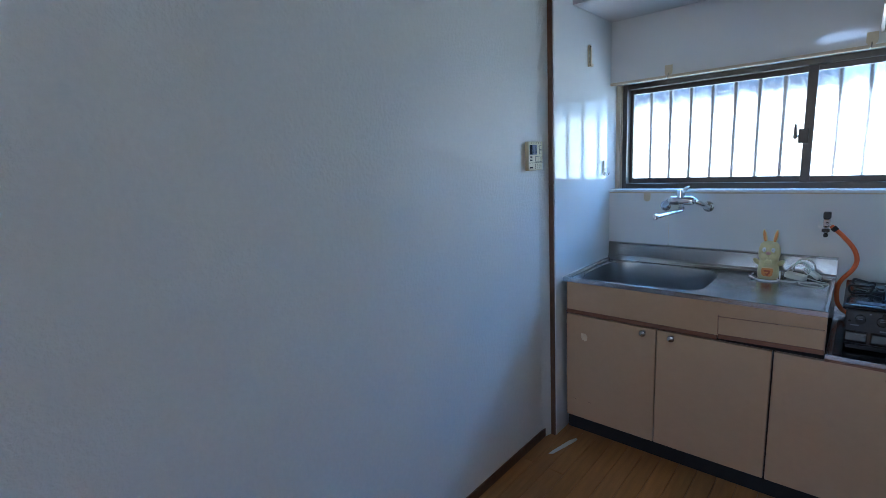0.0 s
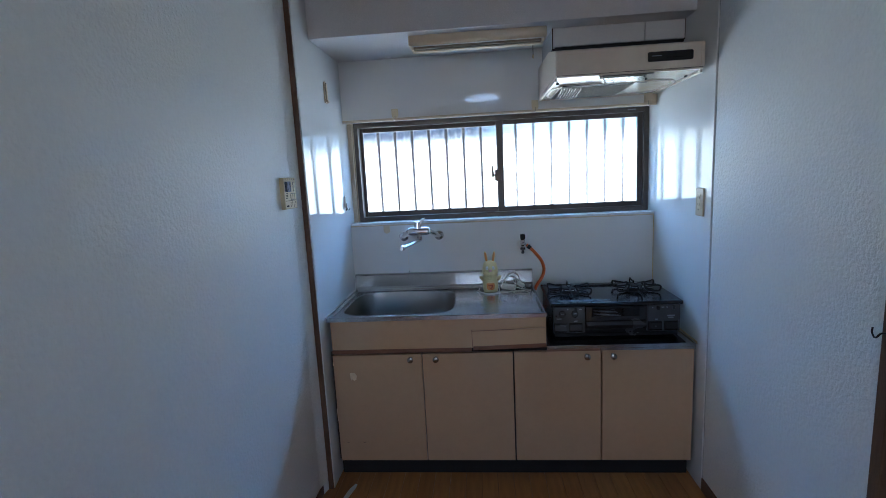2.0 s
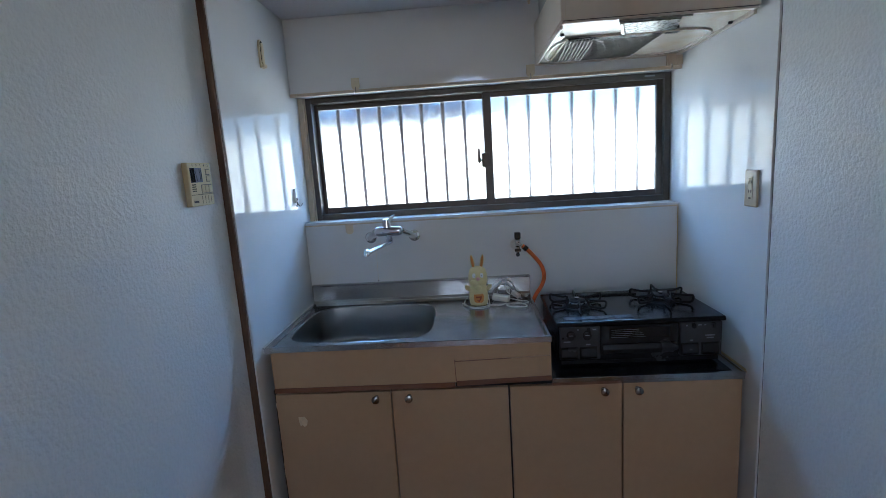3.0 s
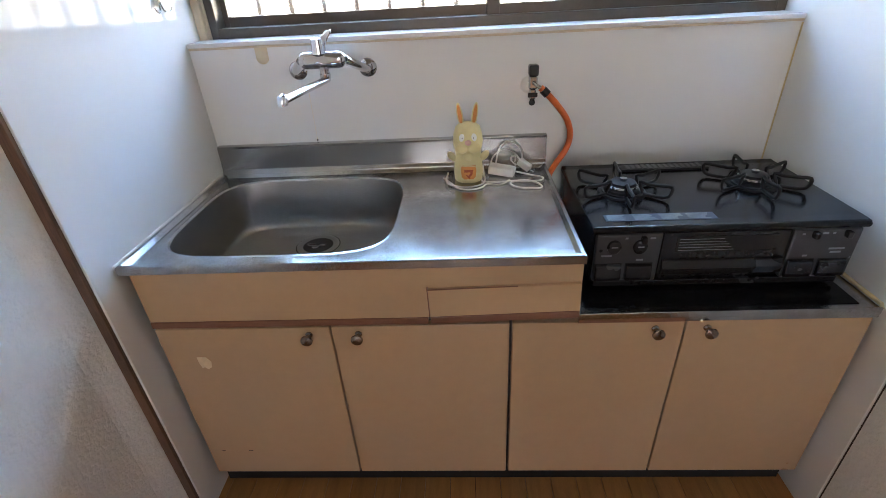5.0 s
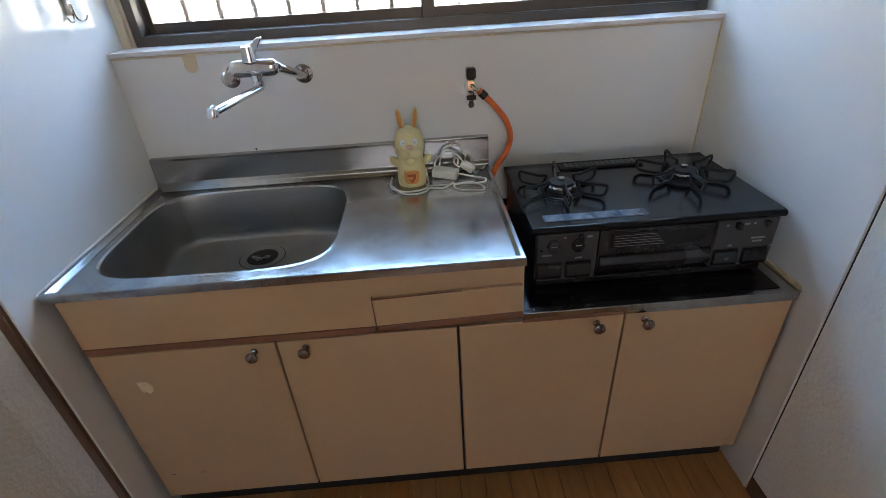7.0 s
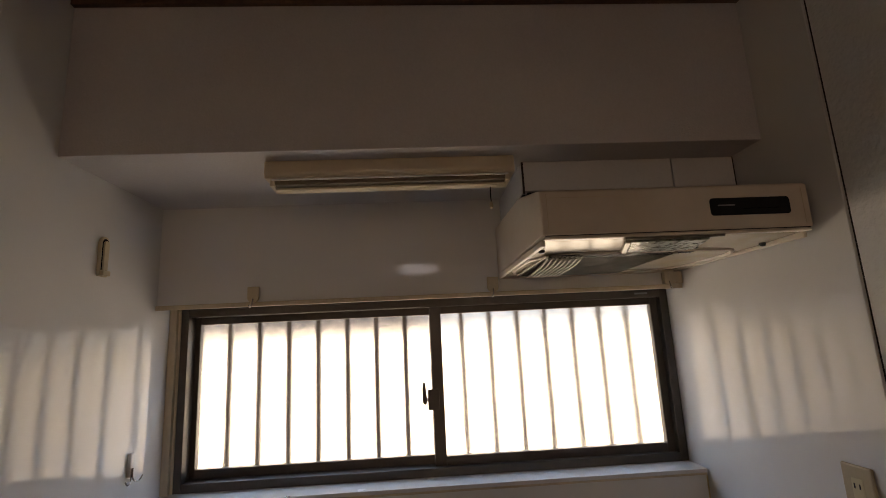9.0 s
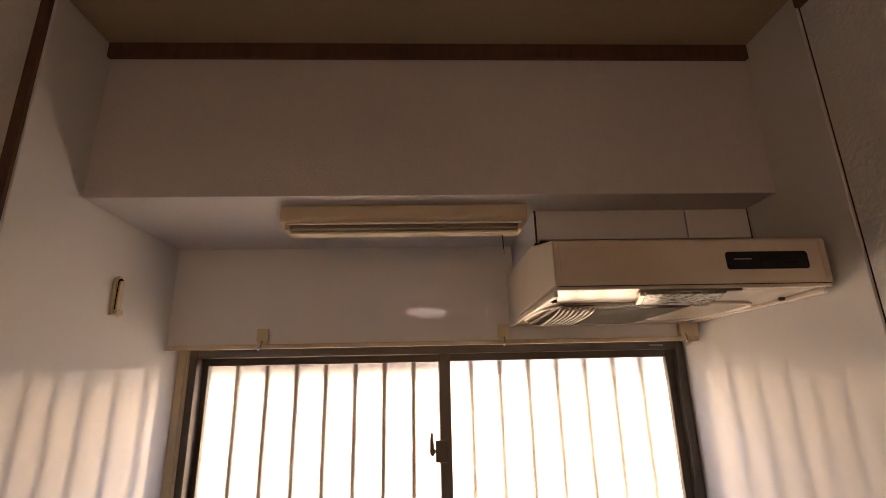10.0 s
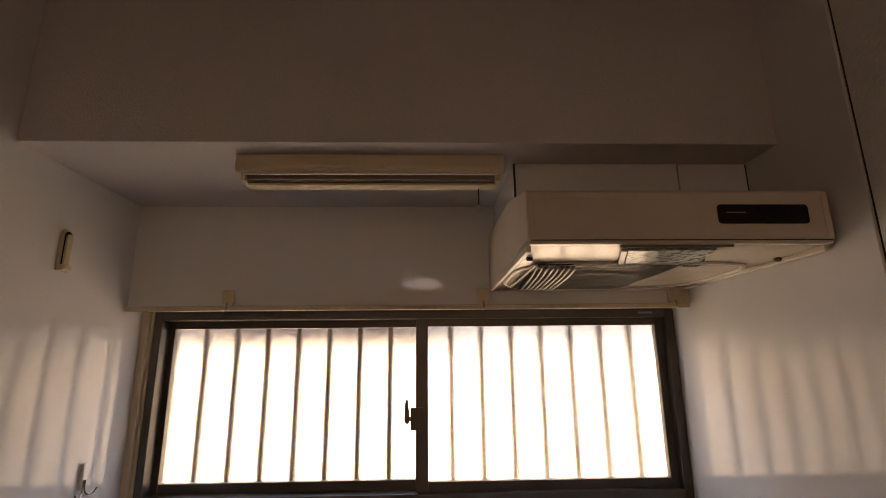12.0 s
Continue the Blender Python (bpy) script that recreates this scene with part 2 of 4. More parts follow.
def prism(bm, outline, axis, a, b, bevel=0.0, index=0):
    """An outline of (u, v) pairs, pushed along an axis from a to b."""
    order = {"x": lambda u, v, w: (w, u, v), "y": lambda u, v, w: (u, w, v), "z": lambda u, v, w: (u, v, w)}[axis]
    r0 = [bm.verts.new(order(u, v, a)) for u, v in outline]
    r1 = [bm.verts.new(order(u, v, b)) for u, v in outline]
    n = len(outline)
    made = [bm.faces.new(r0), bm.faces.new(r1)] + [bm.faces.new((r0[i], r0[(i + 1) % n], r1[(i + 1) % n], r1[i])) for i in range(n)]
    for f in made:
        f.material_index = index
    if bevel:
        bmesh.ops.bevel(bm, geom=list({e for f in made for e in f.edges}), offset=bevel, segments=2, affect="EDGES", profile=0.5, clamp_overlap=True)
    return bm


def tube(bm, points, radius, sides=10, closed=False, index=0, flat=1.0):
    """A round bar along points; flat squeezes it along its second axis."""
    pts = [Vector(p) for p in points]
    n = len(pts)
    rings, up = [], None
    for i, p in enumerate(pts):
        a, b = (pts[i - 1], pts[(i + 1) % n]) if closed else (pts[max(i - 1, 0)], pts[min(i + 1, n - 1)])
        d = (b - a).normalized()
        if up is None:
            up = d.orthogonal().normalized() if abs(d.z) > 0.95 else Vector((0, 0, 1))
        side = d.cross(up)
        side = side.normalized() if side.length > 1e-5 else d.orthogonal().normalized()
        up = side.cross(d).normalized()
        r = radius[i] if isinstance(radius, (list, tuple)) else radius
        rings.append([bm.verts.new(p + side * (r * math.cos(t)) + up * (r * flat * math.sin(t))) for t in [2 * math.pi * k / sides for k in range(sides)]])
    made = []
    for i in range(n if closed else n - 1):
        q0, q1 = rings[i], rings[(i + 1) % n]
        made += [bm.faces.new((q0[k], q0[(k + 1) % sides], q1[(k + 1) % sides], q1[k])) for k in range(sides)]
    if not closed:
        made += [bm.faces.new(rings[0]), bm.faces.new(rings[-1])]
    for f in made:
        f.material_index, f.smooth = index, True
    return bm


def smooth_path(points, steps=8):
    """Catmull-Rom through the points."""
    p = [Vector(q) for q in points]
    p = [2 * p[0] - p[1]] + p + [2 * p[-1] - p[-2]]
    out = []
    for i in range(1, len(p) - 2):
        for k in range(steps):
            t = k / steps
            out.append(0.5 * (2 * p[i] + (p[i + 1] - p[i - 1]) * t + (2 * p[i - 1] - 5 * p[i] + 4 * p[i + 1] - p[i + 2]) * t * t + (3 * p[i] - p[i - 1] - 3 * p[i + 1] + p[i + 2]) * t ** 3))
    return out + [p[-2]]


def lathe(bm, profile, m=Matrix(), sides=24, index=0, sx=1.0, sy=1.0):
    """(radius, height) pairs turned about z, then placed by m."""
    rings = []
    for r, h in profile:
        if r < 1e-6:
            rings.append([bm.verts.new(m @ Vector((0, 0, h)))])
        else:
            rings.append([bm.verts.new(m @ Vector((r * sx * math.cos(2 * math.pi * k / sides), r * sy * math.sin(2 * math.pi * k / sides), h))) for k in range(sides)])
    for a, b in zip(rings, rings[1:]):
        for k in range(sides):
            j = (k + 1) % sides
            vs = [a[0], b[k], b[j]] if len(a) == 1 else [a[k], a[j], b[0]] if len(b) == 1 else [a[k], a[j], b[j], b[k]]
            if len(a) == 1 and len(b) == 1:
                continue
            face = bm.faces.new(vs)
            face.material_index, face.smooth = index, True
    for r in (rings[0], rings[-1]):
        if len(r) > 1:
            bm.faces.new(r).material_index = index
    return bm


def ellipsoid(bm, c, r, index=0, seg=20, turn=None):
    made = bmesh.ops.create_uvsphere(bm, u_segments=seg, v_segments=max(8, seg // 2), radius=1)["verts"]
    bmesh.ops.transform(bm, verts=made, matrix=Matrix.Translation(c) @ (turn.to_4x4() if turn else Matrix()) @ Matrix.Diagonal((*r, 1)))
    for f in {f for v in made for f in v.link_faces}:
        f.material_index, f.smooth = index, True
    return bm


FACING = Matrix.Rotation(radians(90), 4, "X")      # turns z to -y, out of the window wall
LEFTWALL = Matrix.Rotation(radians(90), 4, "Y")    # turns z to +x, out of the west wall

# ---- the shell of the room ----
W, E_, H, SOUTH, FAR = -0.065, 1.666, 2.510, -6.00, 4.60
PW, PE, SEAM = -0.020, 1.662, -0.637               # panel faces and where the panels end

floor = structure(piece("floor", boxed(-0.2, FAR + 0.2, SOUTH - 0.2, 0.2, -0.12, -0.012), JOINT), "worn oak-coloured plank floor with dark joints", "floor")
structure(piece("ceiling", boxed(-0.2, FAR + 0.2, SOUTH - 0.2, 0.2, H, H + 0.1), CEILING), "beige-brown ceiling board", "ceiling")
structure(piece("wall_west", boxed(W - 0.1, W, SOUTH, -0.640, -0.012, H), WALLPAPER), "off-white embossed wallpaper wall", "wall")
structure(piece("wall_panel_west", boxed(W - 0.1, PW, -0.638, 0.2, -0.012, H, bevel=0.002), PANEL), "glossy white kitchen wall panel beside the sink", "wall panel")
structure(piece("wall_panel_east", boxed(PE, PE + 0.1, SEAM, 0.2, -0.012, H, bevel=0.0015), PANEL_DULL), "glossy white kitchen wall panel beside the stove", "wall panel")

# east wall with a doorway
DY0, DY1, DZ = -2.27, -1.502, 2.0
bm = B()
box(bm, E_, E_ + 0.1, DY1, SEAM - 0.006, -0.012, H)
box(bm, E_, E_ + 0.1, -3.8, DY0, -0.012, H)
box(bm, E_ + 0.1, FAR, -3.8, -3.7, -0.012, H)
box(bm, FAR, FAR + 0.1, SOUTH, -3.7, -0.012, H)
box(bm, E_, E_ + 0.1, DY0, DY1, DZ, H)
structure(piece("wall_east", bm, WALLPAPER), "off-white embossed wallpaper wall with a doorway", "wall")
structure(piece("seam_backing", boxed(PE + 0.006, PE + 0.09, SEAM - 0.0058, SEAM - 0.0002, -0.012, H), CARCASS), "dark joint between panel and wallpaper", "trim")

door = structure(thing("door_1", (E_, (DY0 + DY1) / 2, 0), "closed dark brown wooden door in a brown frame", "door"), "closed dark brown wooden door in a brown frame", "door")
for y0, y1, z0, z1 in ((DY1 - 0.035, DY1 - 0.0005, -0.01, DZ), (DY0 + 0.0005, DY0 + 0.035, -0.01, DZ), (DY0 + 0.036, DY1 - 0.036, DZ - 0.035, DZ - 0.001)):
    part("frame", boxed(E_ - 0.012, E_ + 0.1, y0, y1, z0, z1, bevel=0.003), BROWN, door)
leaf = part("leaf", boxed(E_ + 0.02, E_ + 0.055, DY0 + 0.038, DY1 - 0.038, 0.005, DZ - 0.038, bevel=0.002), DARK_DOOR, door)
knob_m = Matrix.Translation((E_ + 0.02, DY0 + 0.1, 1.0)) @ Matrix.Rotation(radians(-90), 4, "Y")
part("handle", lathe(B(), [(0.025, 0), (0.025, 0.006), (0.01, 0.012), (0.01, 0.035), (0.026, 0.045), (0.028, 0.06), (0.018, 0.07), (0, 0.072)], knob_m), KNOB, leaf, "nickel door knob")

# window wall: panel below the window, lintel above, with the reveal between
SILL_Z, HEAD_Z = 1.200, 1.768
structure(piece("wall_north_below_window", boxed(PW, PE, 0.0, 0.2, -0.012, SILL_Z - 0.012), PANEL), "glossy white panel wall below the window", "wall panel")
structure(piece("wall_north_above_window", boxed(PW, PE, 0.0, 0.2, HEAD_Z, H), PANEL), "glossy white panel wall above the window", "wall panel")
structure(piece("soffit", boxed(PW + 0.0003, PE - 0.0003, -0.456, -0.0005, 2.084, H - 0.0005, bevel=0.002), SHADED_SOFFIT_PAPER), "papered boxed-in beam above the kitchen recess", "soffit")

# south wall, unseen behind the walk, with an assumed window, and a transom
bm = B()
for x0, x1, z0, z1 in ((-0.2, 0.2, -0.012, H), (1.4, FAR + 0.1, -0.012, H), (0.2, 1.4, -0.012, 0.9), (0.2, 1.4, 2.0, H)):
    box(bm, x0, x1, SOUTH - 0.1, SOUTH, z0, z1)
structure(piece("wall_south", bm, WALLPAPER), "off-white wallpaper wall with an assumed window", "wall")
bm = B()
for x0, x1, z0, z1 in ((W, 0.57, 2.05, H), (1.03, 1.42, 2.05, H), (1.62, E_, 2.05, H), (0.57, 1.03, 2.05, 2.34), (0.57, 1.03, 2.46, H), (1.42, 1.62, 2.05, 2.34), (1.42, 1.62, 2.46, H)):
    box(bm, x0, x1, -3.70, -3.60, z0, z1)
structure(piece("header_wall", bm, WALLPAPER), "papered header wall with a transom opening", "wall")
win2 = structure(thing("window_2", (0.8, SOUTH, 0.9), "", ""), "plain aluminium window assumed in the unseen far wall", "window")
for x0, x1, z0, z1 in ((0.2, 0.23, 0.9, 2.0), (1.37, 1.4, 0.9, 2.0), (0.785, 0.815, 0.93, 1.97), (0.23, 1.37, 0.9, 0.93), (0.23, 1.37, 1.97, 2.0)):
    part("window_frame", boxed(x0, x1, SOUTH - 0.045, SOUTH - 0.01, z0, z1, bevel=0.002), BRONZE, win2)

# trims
def trim(name, *a, mat=BROWN, label="brown-stained wooden trim"):
    return structure(piece(name, boxed(*a, bevel=0.0015), mat), label, "trim")


structure(piece("corner_strip_west", prism(B(), [(W - 0.01, -0.6384), (W - 0.01, -0.71), (W - 0.0002, -0.71), (W + 0.003, -0.695), (-0.0468, -0.6478), (-0.0468, -0.6384)], "z", -0.01, H - 0.001), WALLPAPER), "wallpaper turned round the corner", "wall")
trim("corner_trim_west", -0.0465, -0.0240, -0.648, -0.6382, 0.0, H - 0.001)
trim("baseboard_west", W - 0.004, W + 0.007, SOUTH, -0.649, 0.0, 0.045)
trim("baseboard_east", E_ - 0.006, E_ + 0.002, DY1 + 0.001, SEAM - 0.006, 0.0, 0.06)
trim("baseboard_east", E_ - 0.006, E_ + 0.002, -3.59, DY0 - 0.001, 0.0, 0.06)
trim("ceiling_trim_soffit", PW + 0.001, PE - 0.001, -0.470, -0.4563, 2.467, H - 0.001)
trim("ceiling_trim_west", W - 0.002, W + 0.014, SOUTH, -0.649, 2.467, H - 0.001)
trim("ceiling_trim_east", E_ - 0.014, E_ + 0.002, -3.59, SEAM - 0.006, 2.467, H - 0.001)

# window casing
trim("casing_head", PW + 0.001, PE - 0.001, -0.012, -0.0003, HEAD_Z - 0.008, HEAD_Z + 0.006, mat=CASING, label="cream wooden strip over the window")
trim("casing_left", PW + 0.0004, 0.004, 0.078, 0.2, SILL_Z + 0.0005, HEAD_Z - 0.0005, mat=CASING, label="cream wooden window casing")
trim("casing_left_bead", 0.0045, 0.012, 0.090, 0.2, SILL_Z + 0.0005, HEAD_Z - 0.0005, mat=CASING, label="cream bead beside the window frame")
trim("window_sill", PW + 0.001, PE - 0.001, -0.008, 0.19, SILL_Z - 0.010, SILL_Z + 0.002, mat=SILL, label="white window sill")
trim("sill_edge", PW + 0.001, PE - 0.001, -0.005, -0.0005, SILL_Z - 0.017, SILL_Z - 0.0105, mat=CASING, label="cream strip under the window sill")
trim("casing_block", 1.600, PE - 0.001, -0.02, -0.0004, HEAD_Z + 0.0065, HEAD_Z + 0.046, mat=CASING, label="cream wooden end block")

# ---- the window ----
window = structure(thing("window_1", (0.83, 0.15, SILL_Z), "", ""), "dark bronze sliding window with patterned glass", "window")
FX0, FX1, FZ0, FZ1 = 0.013, 1.6605, SILL_Z + 0.0005, HEAD_Z - 0.001
for x0, x1, z0, z1 in ((FX0, FX0 + 0.024, FZ0, FZ1), (FX1 - 0.028, FX1, FZ0, FZ1), (FX0 + 0.0245, FX1 - 0.0285, FZ0, FZ0 + 0.028), (FX0 + 0.0245, FX1 - 0.0285, FZ1 - 0.026, FZ1)):
    part("window_frame", boxed(x0, x1, 0.090, 0.185, z0, z1, bevel=0.0015), BRONZE, window)


def sash(x0, x1, y, gx0, gx1, gz0, gz1):
    z0, z1 = FZ0 + 0.026, FZ1 - 0.024
    s = part("sash", boxed(x0, gx0, y - 0.012, y + 0.012, z0, z1, bevel=0.0015), BRONZE, window)
    part("stile", boxed(gx1, x1, y - 0.012, y + 0.012, z0, z1, bevel=0.0015), BRONZE, s)
    part("rail", boxed(gx0 + 0.0002, gx1 - 0.0002, y - 0.011, y + 0.011, z0, gz0, bevel=0.001), BRONZE, s)
    part("rail", boxed(gx0 + 0.0002, gx1 - 0.0002, y - 0.011, y + 0.011, gz1, z1, bevel=0.001), BRONZE, s)
    pane = part("pane", boxed(gx0 - 0.004, gx1 + 0.004, y - 0.002, y + 0.002, gz0 - 0.004, gz1 + 0.004), GLASS, s, "patterned translucent glass")
    pane.visible_shadow = False
    return s


GZ0, GZ1 = 1.256, 1.717
sash(FX0 + 0.02, 0.862, 0.155, 0.053, 0.827, GZ0, GZ1)
front_sash = sash(0.829, FX1 - 0.022, 0.125, 0.866, 1.606, GZ0, GZ1)
# crescent lock on the meeting stile
lock = part("crescent_lock", boxed(0.812, 0.850, 0.098, 0.1125, 1.404, 1.470, bevel=0.003), BRONZE, front_sash, "dark crescent latch")
part("lock_lever", prism(B(), [(0.8095, 1.428), (0.8095, 1.440), (0.8065, 1.446), (0.8050, 1.492), (0.7985, 1.496), (0.7945, 1.478), (0.7935, 1.432), (0.7975, 1.429), (0.8010, 1.422)], "y", 0.090, 0.104, bevel=0.002), BRONZE, lock)
part("lock_pivot", boxed(0.803, 0.8118, 0.100, 0.108, 1.432, 1.444, bevel=0.001), BRONZE, lock)
part("maker_plate", boxed(1.545, 1.590, 0.0885, 0.0898, 1.752, 1.758), LABEL_GREY, window, "small pale maker's plate")

grille_bars = thing("security_grille", (0.83, 0.2, SILL_Z), "bronze vertical security bars outside the window", "window bars")
for k in range(16):
    x = 0.133 + 0.1013 * k - 0.1013
    part("bar", boxed(x - 0.0085, x + 0.0085, 0.190, 0.207, 1.06, 1.90, bevel=0.002), BAR, grille_bars)
for z in (1.09, 1.87):
    part("cross_rail", boxed(-0.1, 1.75, 0.2085, 0.222, z - 0.01, z + 0.01, bevel=0.002), BAR, grille_bars)

structure(piece("ground", boxed(-60, 60, 0.25, 80, -0.6, -0.5), SILL), "pale sunlit ground outside the window", "ground")
# Glowing cards; the sky card is overbright, added to throw blue on the panels.
structure(piece("backdrop", boxed(-6, 8, 0.90, 0.92, -0.5, 1.665), WALL_GLOW), "plain glowing wall outside the window, its sunlight put into the colour", "backdrop")
structure(piece("backdrop_house", boxed(-1.6, 1.0, 3.0, 3.02, -0.5, 2.45), HOUSE_GLOW), "plain dimly glowing house beyond the wall, its shade put into the colour", "backdrop")
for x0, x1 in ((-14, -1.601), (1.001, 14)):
    structure(piece("backdrop_low_sky_card", boxed(x0, x1, 3.0, 3.02, -0.5, 2.45), LOW_SKY_GLOW), "plain pale glowing card beyond the wall in place of the low sky", "backdrop")
structure(piece("backdrop_sky", boxed(-40, 42, 9.0, 9.1, -0.5, 16.0), SKYGLOW), "plain blue glowing card in place of the sky, added to light the room", "backdrop")

# ---- the kitchen base cabinet ----
cab = thing("kitchen_cabinet", (0.83, -0.3, 0), "cream melamine kitchen base cabinet with four doors", "cabinet")
FY = -0.560                                       # door faces
part("body", boxed(0.003, 1.651, FY + 0.021, -0.005, 0.085, 0.634), CARCASS, cab)
part("kickboard", boxed(-0.012, 1.650, -0.518, -0.49, 0.0, 0.0848), KICK, cab, "black recessed kickboard")
# Dark strip in the open gap beside the cabinet, in place of its shade.
part("side_gap_shade", boxed(-0.016, 0.0025, -0.535, -0.51, 0.085, 0.64), CARCASS, cab)


def knob_at(x, z, parent):
    m = Matrix.Translation((x, FY - 0.0005, z)) @ FACING
    part("knob", lathe(B(), [(0.0085, 0), (0.0085, 0.003), (0.005, 0.006), (0.005, 0.012), (0.011, 0.017), (0.0145, 0.022), (0.0135, 0.026), (0.007, 0.0285), (0, 0.029)], m, 20), KNOB, parent, "round nickel knob")


for x0, x1, kx in ((-0.002, 0.4235, 0.372), (0.4265, 0.8465, 0.491), (0.852, 1.2435, 1.178), (1.2465, 1.651, 1.294)):
    d = part("door", boxed(x0 + 0.0006, x1 - 0.0006, FY, FY + 0.019, 0.092, 0.633, bevel=0.0022), CREAM, cab)
    knob_at(kx, 0.612, d)
    if kx < 0.4:
        part("adhesive_patch", prism(B(), [(0.075, 0.545), (0.098, 0.545), (0.108, 0.530), (0.104, 0.512), (0.094, 0.505), (0.086, 0.513), (0.080, 0.508), (0.076, 0.525)], "y", FY - 0.0008, FY + 0.0005), FADED, d, "yellowish sticker residue")
        for hx in (0.041, 0.121):
            part("screw_slot", boxed(hx - 0.006, hx + 0.006, FY - 0.0004, FY + 0.001, 0.1875, 0.1892), CARCASS, d)
part("front_panel", boxed(0.002, 0.999, FY - 0.005, FY + 0.015, 0.6605, 0.8008, bevel=0.0012), CREAM, cab)
part("edge_strip", boxed(0.002, 0.660, FY - 0.007, FY + 0.015, 0.6425, 0.6600, bevel=0.0015), STRIP, cab, "brown edge strip")
# the loose drawer front hangs a little lower at one end
tilt = Matrix.Translation((0.996, FY, 0.748)) @ Matrix.Rotation(radians(-1.55), 4, "Y") @ Matrix.Translation((-0.996, -FY, -0.748))
loose = part("drawer_front", boxed(0.664, 0.996, FY - 0.0165, FY - 0.0055, 0.679, 0.751, bevel=0.0012, m=tilt), CREAM, cab, "loose cream drawer front hanging askew")
part("edge_band", boxed(0.664, 0.860, FY - 0.0168, FY - 0.0138, 0.7512, 0.7526, m=tilt), STRIP, loose, "brown top edge")
part("edge_band", boxed(0.6615, 0.6638, FY - 0.0165, FY - 0.0056, 0.679, 0.7545, m=tilt), STRIP, loose)
part("edge_strip", boxed(0.664, 0.996, FY - 0.018, FY - 0.0055, 0.6605, 0.6785, bevel=0.0015, m=tilt), STRIP, loose, "brown edge strip")
for z0, z1 in ((0.58, 0.60), (0.30, 0.36), (0.345, 0.352)):
    part("hinge_tab", boxed(-0.004, 0.004, FY + 0.002, FY + 0.012, z0, z1, bevel=0.001), FADED, cab)

# ---- the steel sink top ----
sink = thing("sink_worktop", (0.5, -0.3, 0.8), "worn stainless steel sink top with a deep basin", "sink")
CX, CY, A_, B_ = 0.303, -0.297, 0.277, 0.229
X0, X1, Y0, Y1, TOP = -0.012, 1.0, -0.578, -0.022, 0.818


def ray_rect(t, inset):
    dx, dy = math.cos(t), math.sin(t)
    x0, x1, y0, y1 = X0 + inset, X1 - inset, Y0 + inset, Y1 - inset
    s = min(((x1 if dx > 0 else x0) - CX) / dx if abs(dx) > 1e-9 else 9, ((y1 if dy > 0 else y0) - CY) / dy if abs(dy) > 1e-9 else 9)
    return CX + dx * s, CY + dy * s


def ray_basin(t, k, grow=0.0):
    c, s, n = abs(math.cos(t)), abs(math.sin(t)), 4.6
    r = ((c / (A_ + grow)) ** n + (s / (B_ + grow)) ** n) ** (-1 / n)
    return CX + math.cos(t) * r * k, CY + math.sin(t) * r * k


angles = sorted([2 * math.pi * k / 96 for k in range(96)] + [math.atan2(y - CY, x - CX) % (2 * math.pi) for i in (0.0, 0.012, 0.018) for x in (X0 + i, X1 - i) for y in (Y0 + i, Y1 - i)])
bm = B()
rings = [[bm.verts.new((*ray_rect(t, i), z)) for t in angles] for i, z in ((0.0, 0.802), (0.0, TOP + 0.002), (0.002, TOP + 0.004), (0.010, TOP + 0.004), (0.018, TOP - 0.005))]
rings.append([bm.verts.new((*ray_basin(t, 1, 0.006), TOP - 0.005)) for t in angles])
rings.append([bm.verts.new((*ray_basin(t, 1, 0.0), TOP - 0.0042)) for t in angles])
rings.append([bm.verts.new((*ray_basin(t, 1, -0.004), TOP - 0.008)) for t in angles])
for a, b in zip(rings, rings[1:]):
    for k in range(len(angles)):
        j = (k + 1) % len(angles)
        bm.faces.new((a[k], a[j], b[j], b[k]))
part("worktop", bm, STEEL, sink)
bm = B()
rings = []
for k, z in ((0.985, TOP - 0.008), (0.978, TOP - 0.02), (0.953, 0.692), (0.949, 0.678), (0.940, 0.667), (0.925, 0.6605), (0.902, 0.658), (0.80, 0.6558), (0.6, 0.6525), (0.3, 0.648)):
    ring = []
    for t in angles:
        x, y = ray_basin(t, k)
        f = max(0.0, (0.80 - k) / 0.50)
        ring.append(bm.verts.new((x + (0.307 - CX) * f, y + (-0.205 - CY) * f, z)))
    rings.append(ring)
for a, b in zip(rings, rings[1:]):
    for k in range(len(angles)):
        j = (k + 1) % len(angles)
        bm.faces.new((a[k], a[j], b[j], b[k])).smooth = True
bm.faces.new(rings[-1])
part("basin", bm, BASIN, sink, "brushed steel basin", smooth=60)
DRAIN_AT = Matrix.Translation((0.307, -0.200, 0.6495))
part("drain_groove", lathe(B(), [(0.0635, 0.0028), (0.0645, 0.0034), (0.0660, 0.0030)], DRAIN_AT, 40), CARCASS, sink, "dark line round the drain")
drain = part("drain", lathe(B(), [(0.0632, 0.0015), (0.0628, 0.0048), (0.0600, 0.0060), (0.0520, 0.0052), (0.0445, 0.0030), (0.0425, -0.0010), (0.0415, -0.0014)], DRAIN_AT, 40), BASIN, sink, "steel drain ring")
part("strainer", lathe(B(), [(0.0412, 0.0003), (0.038, 0.0008), (0.02, 0.0010), (0.018, 0.0030), (0.006, 0.0040), (0, 0.0040)], DRAIN_AT, 30), BLACK_MATTE, drain, "dark strainer cup")
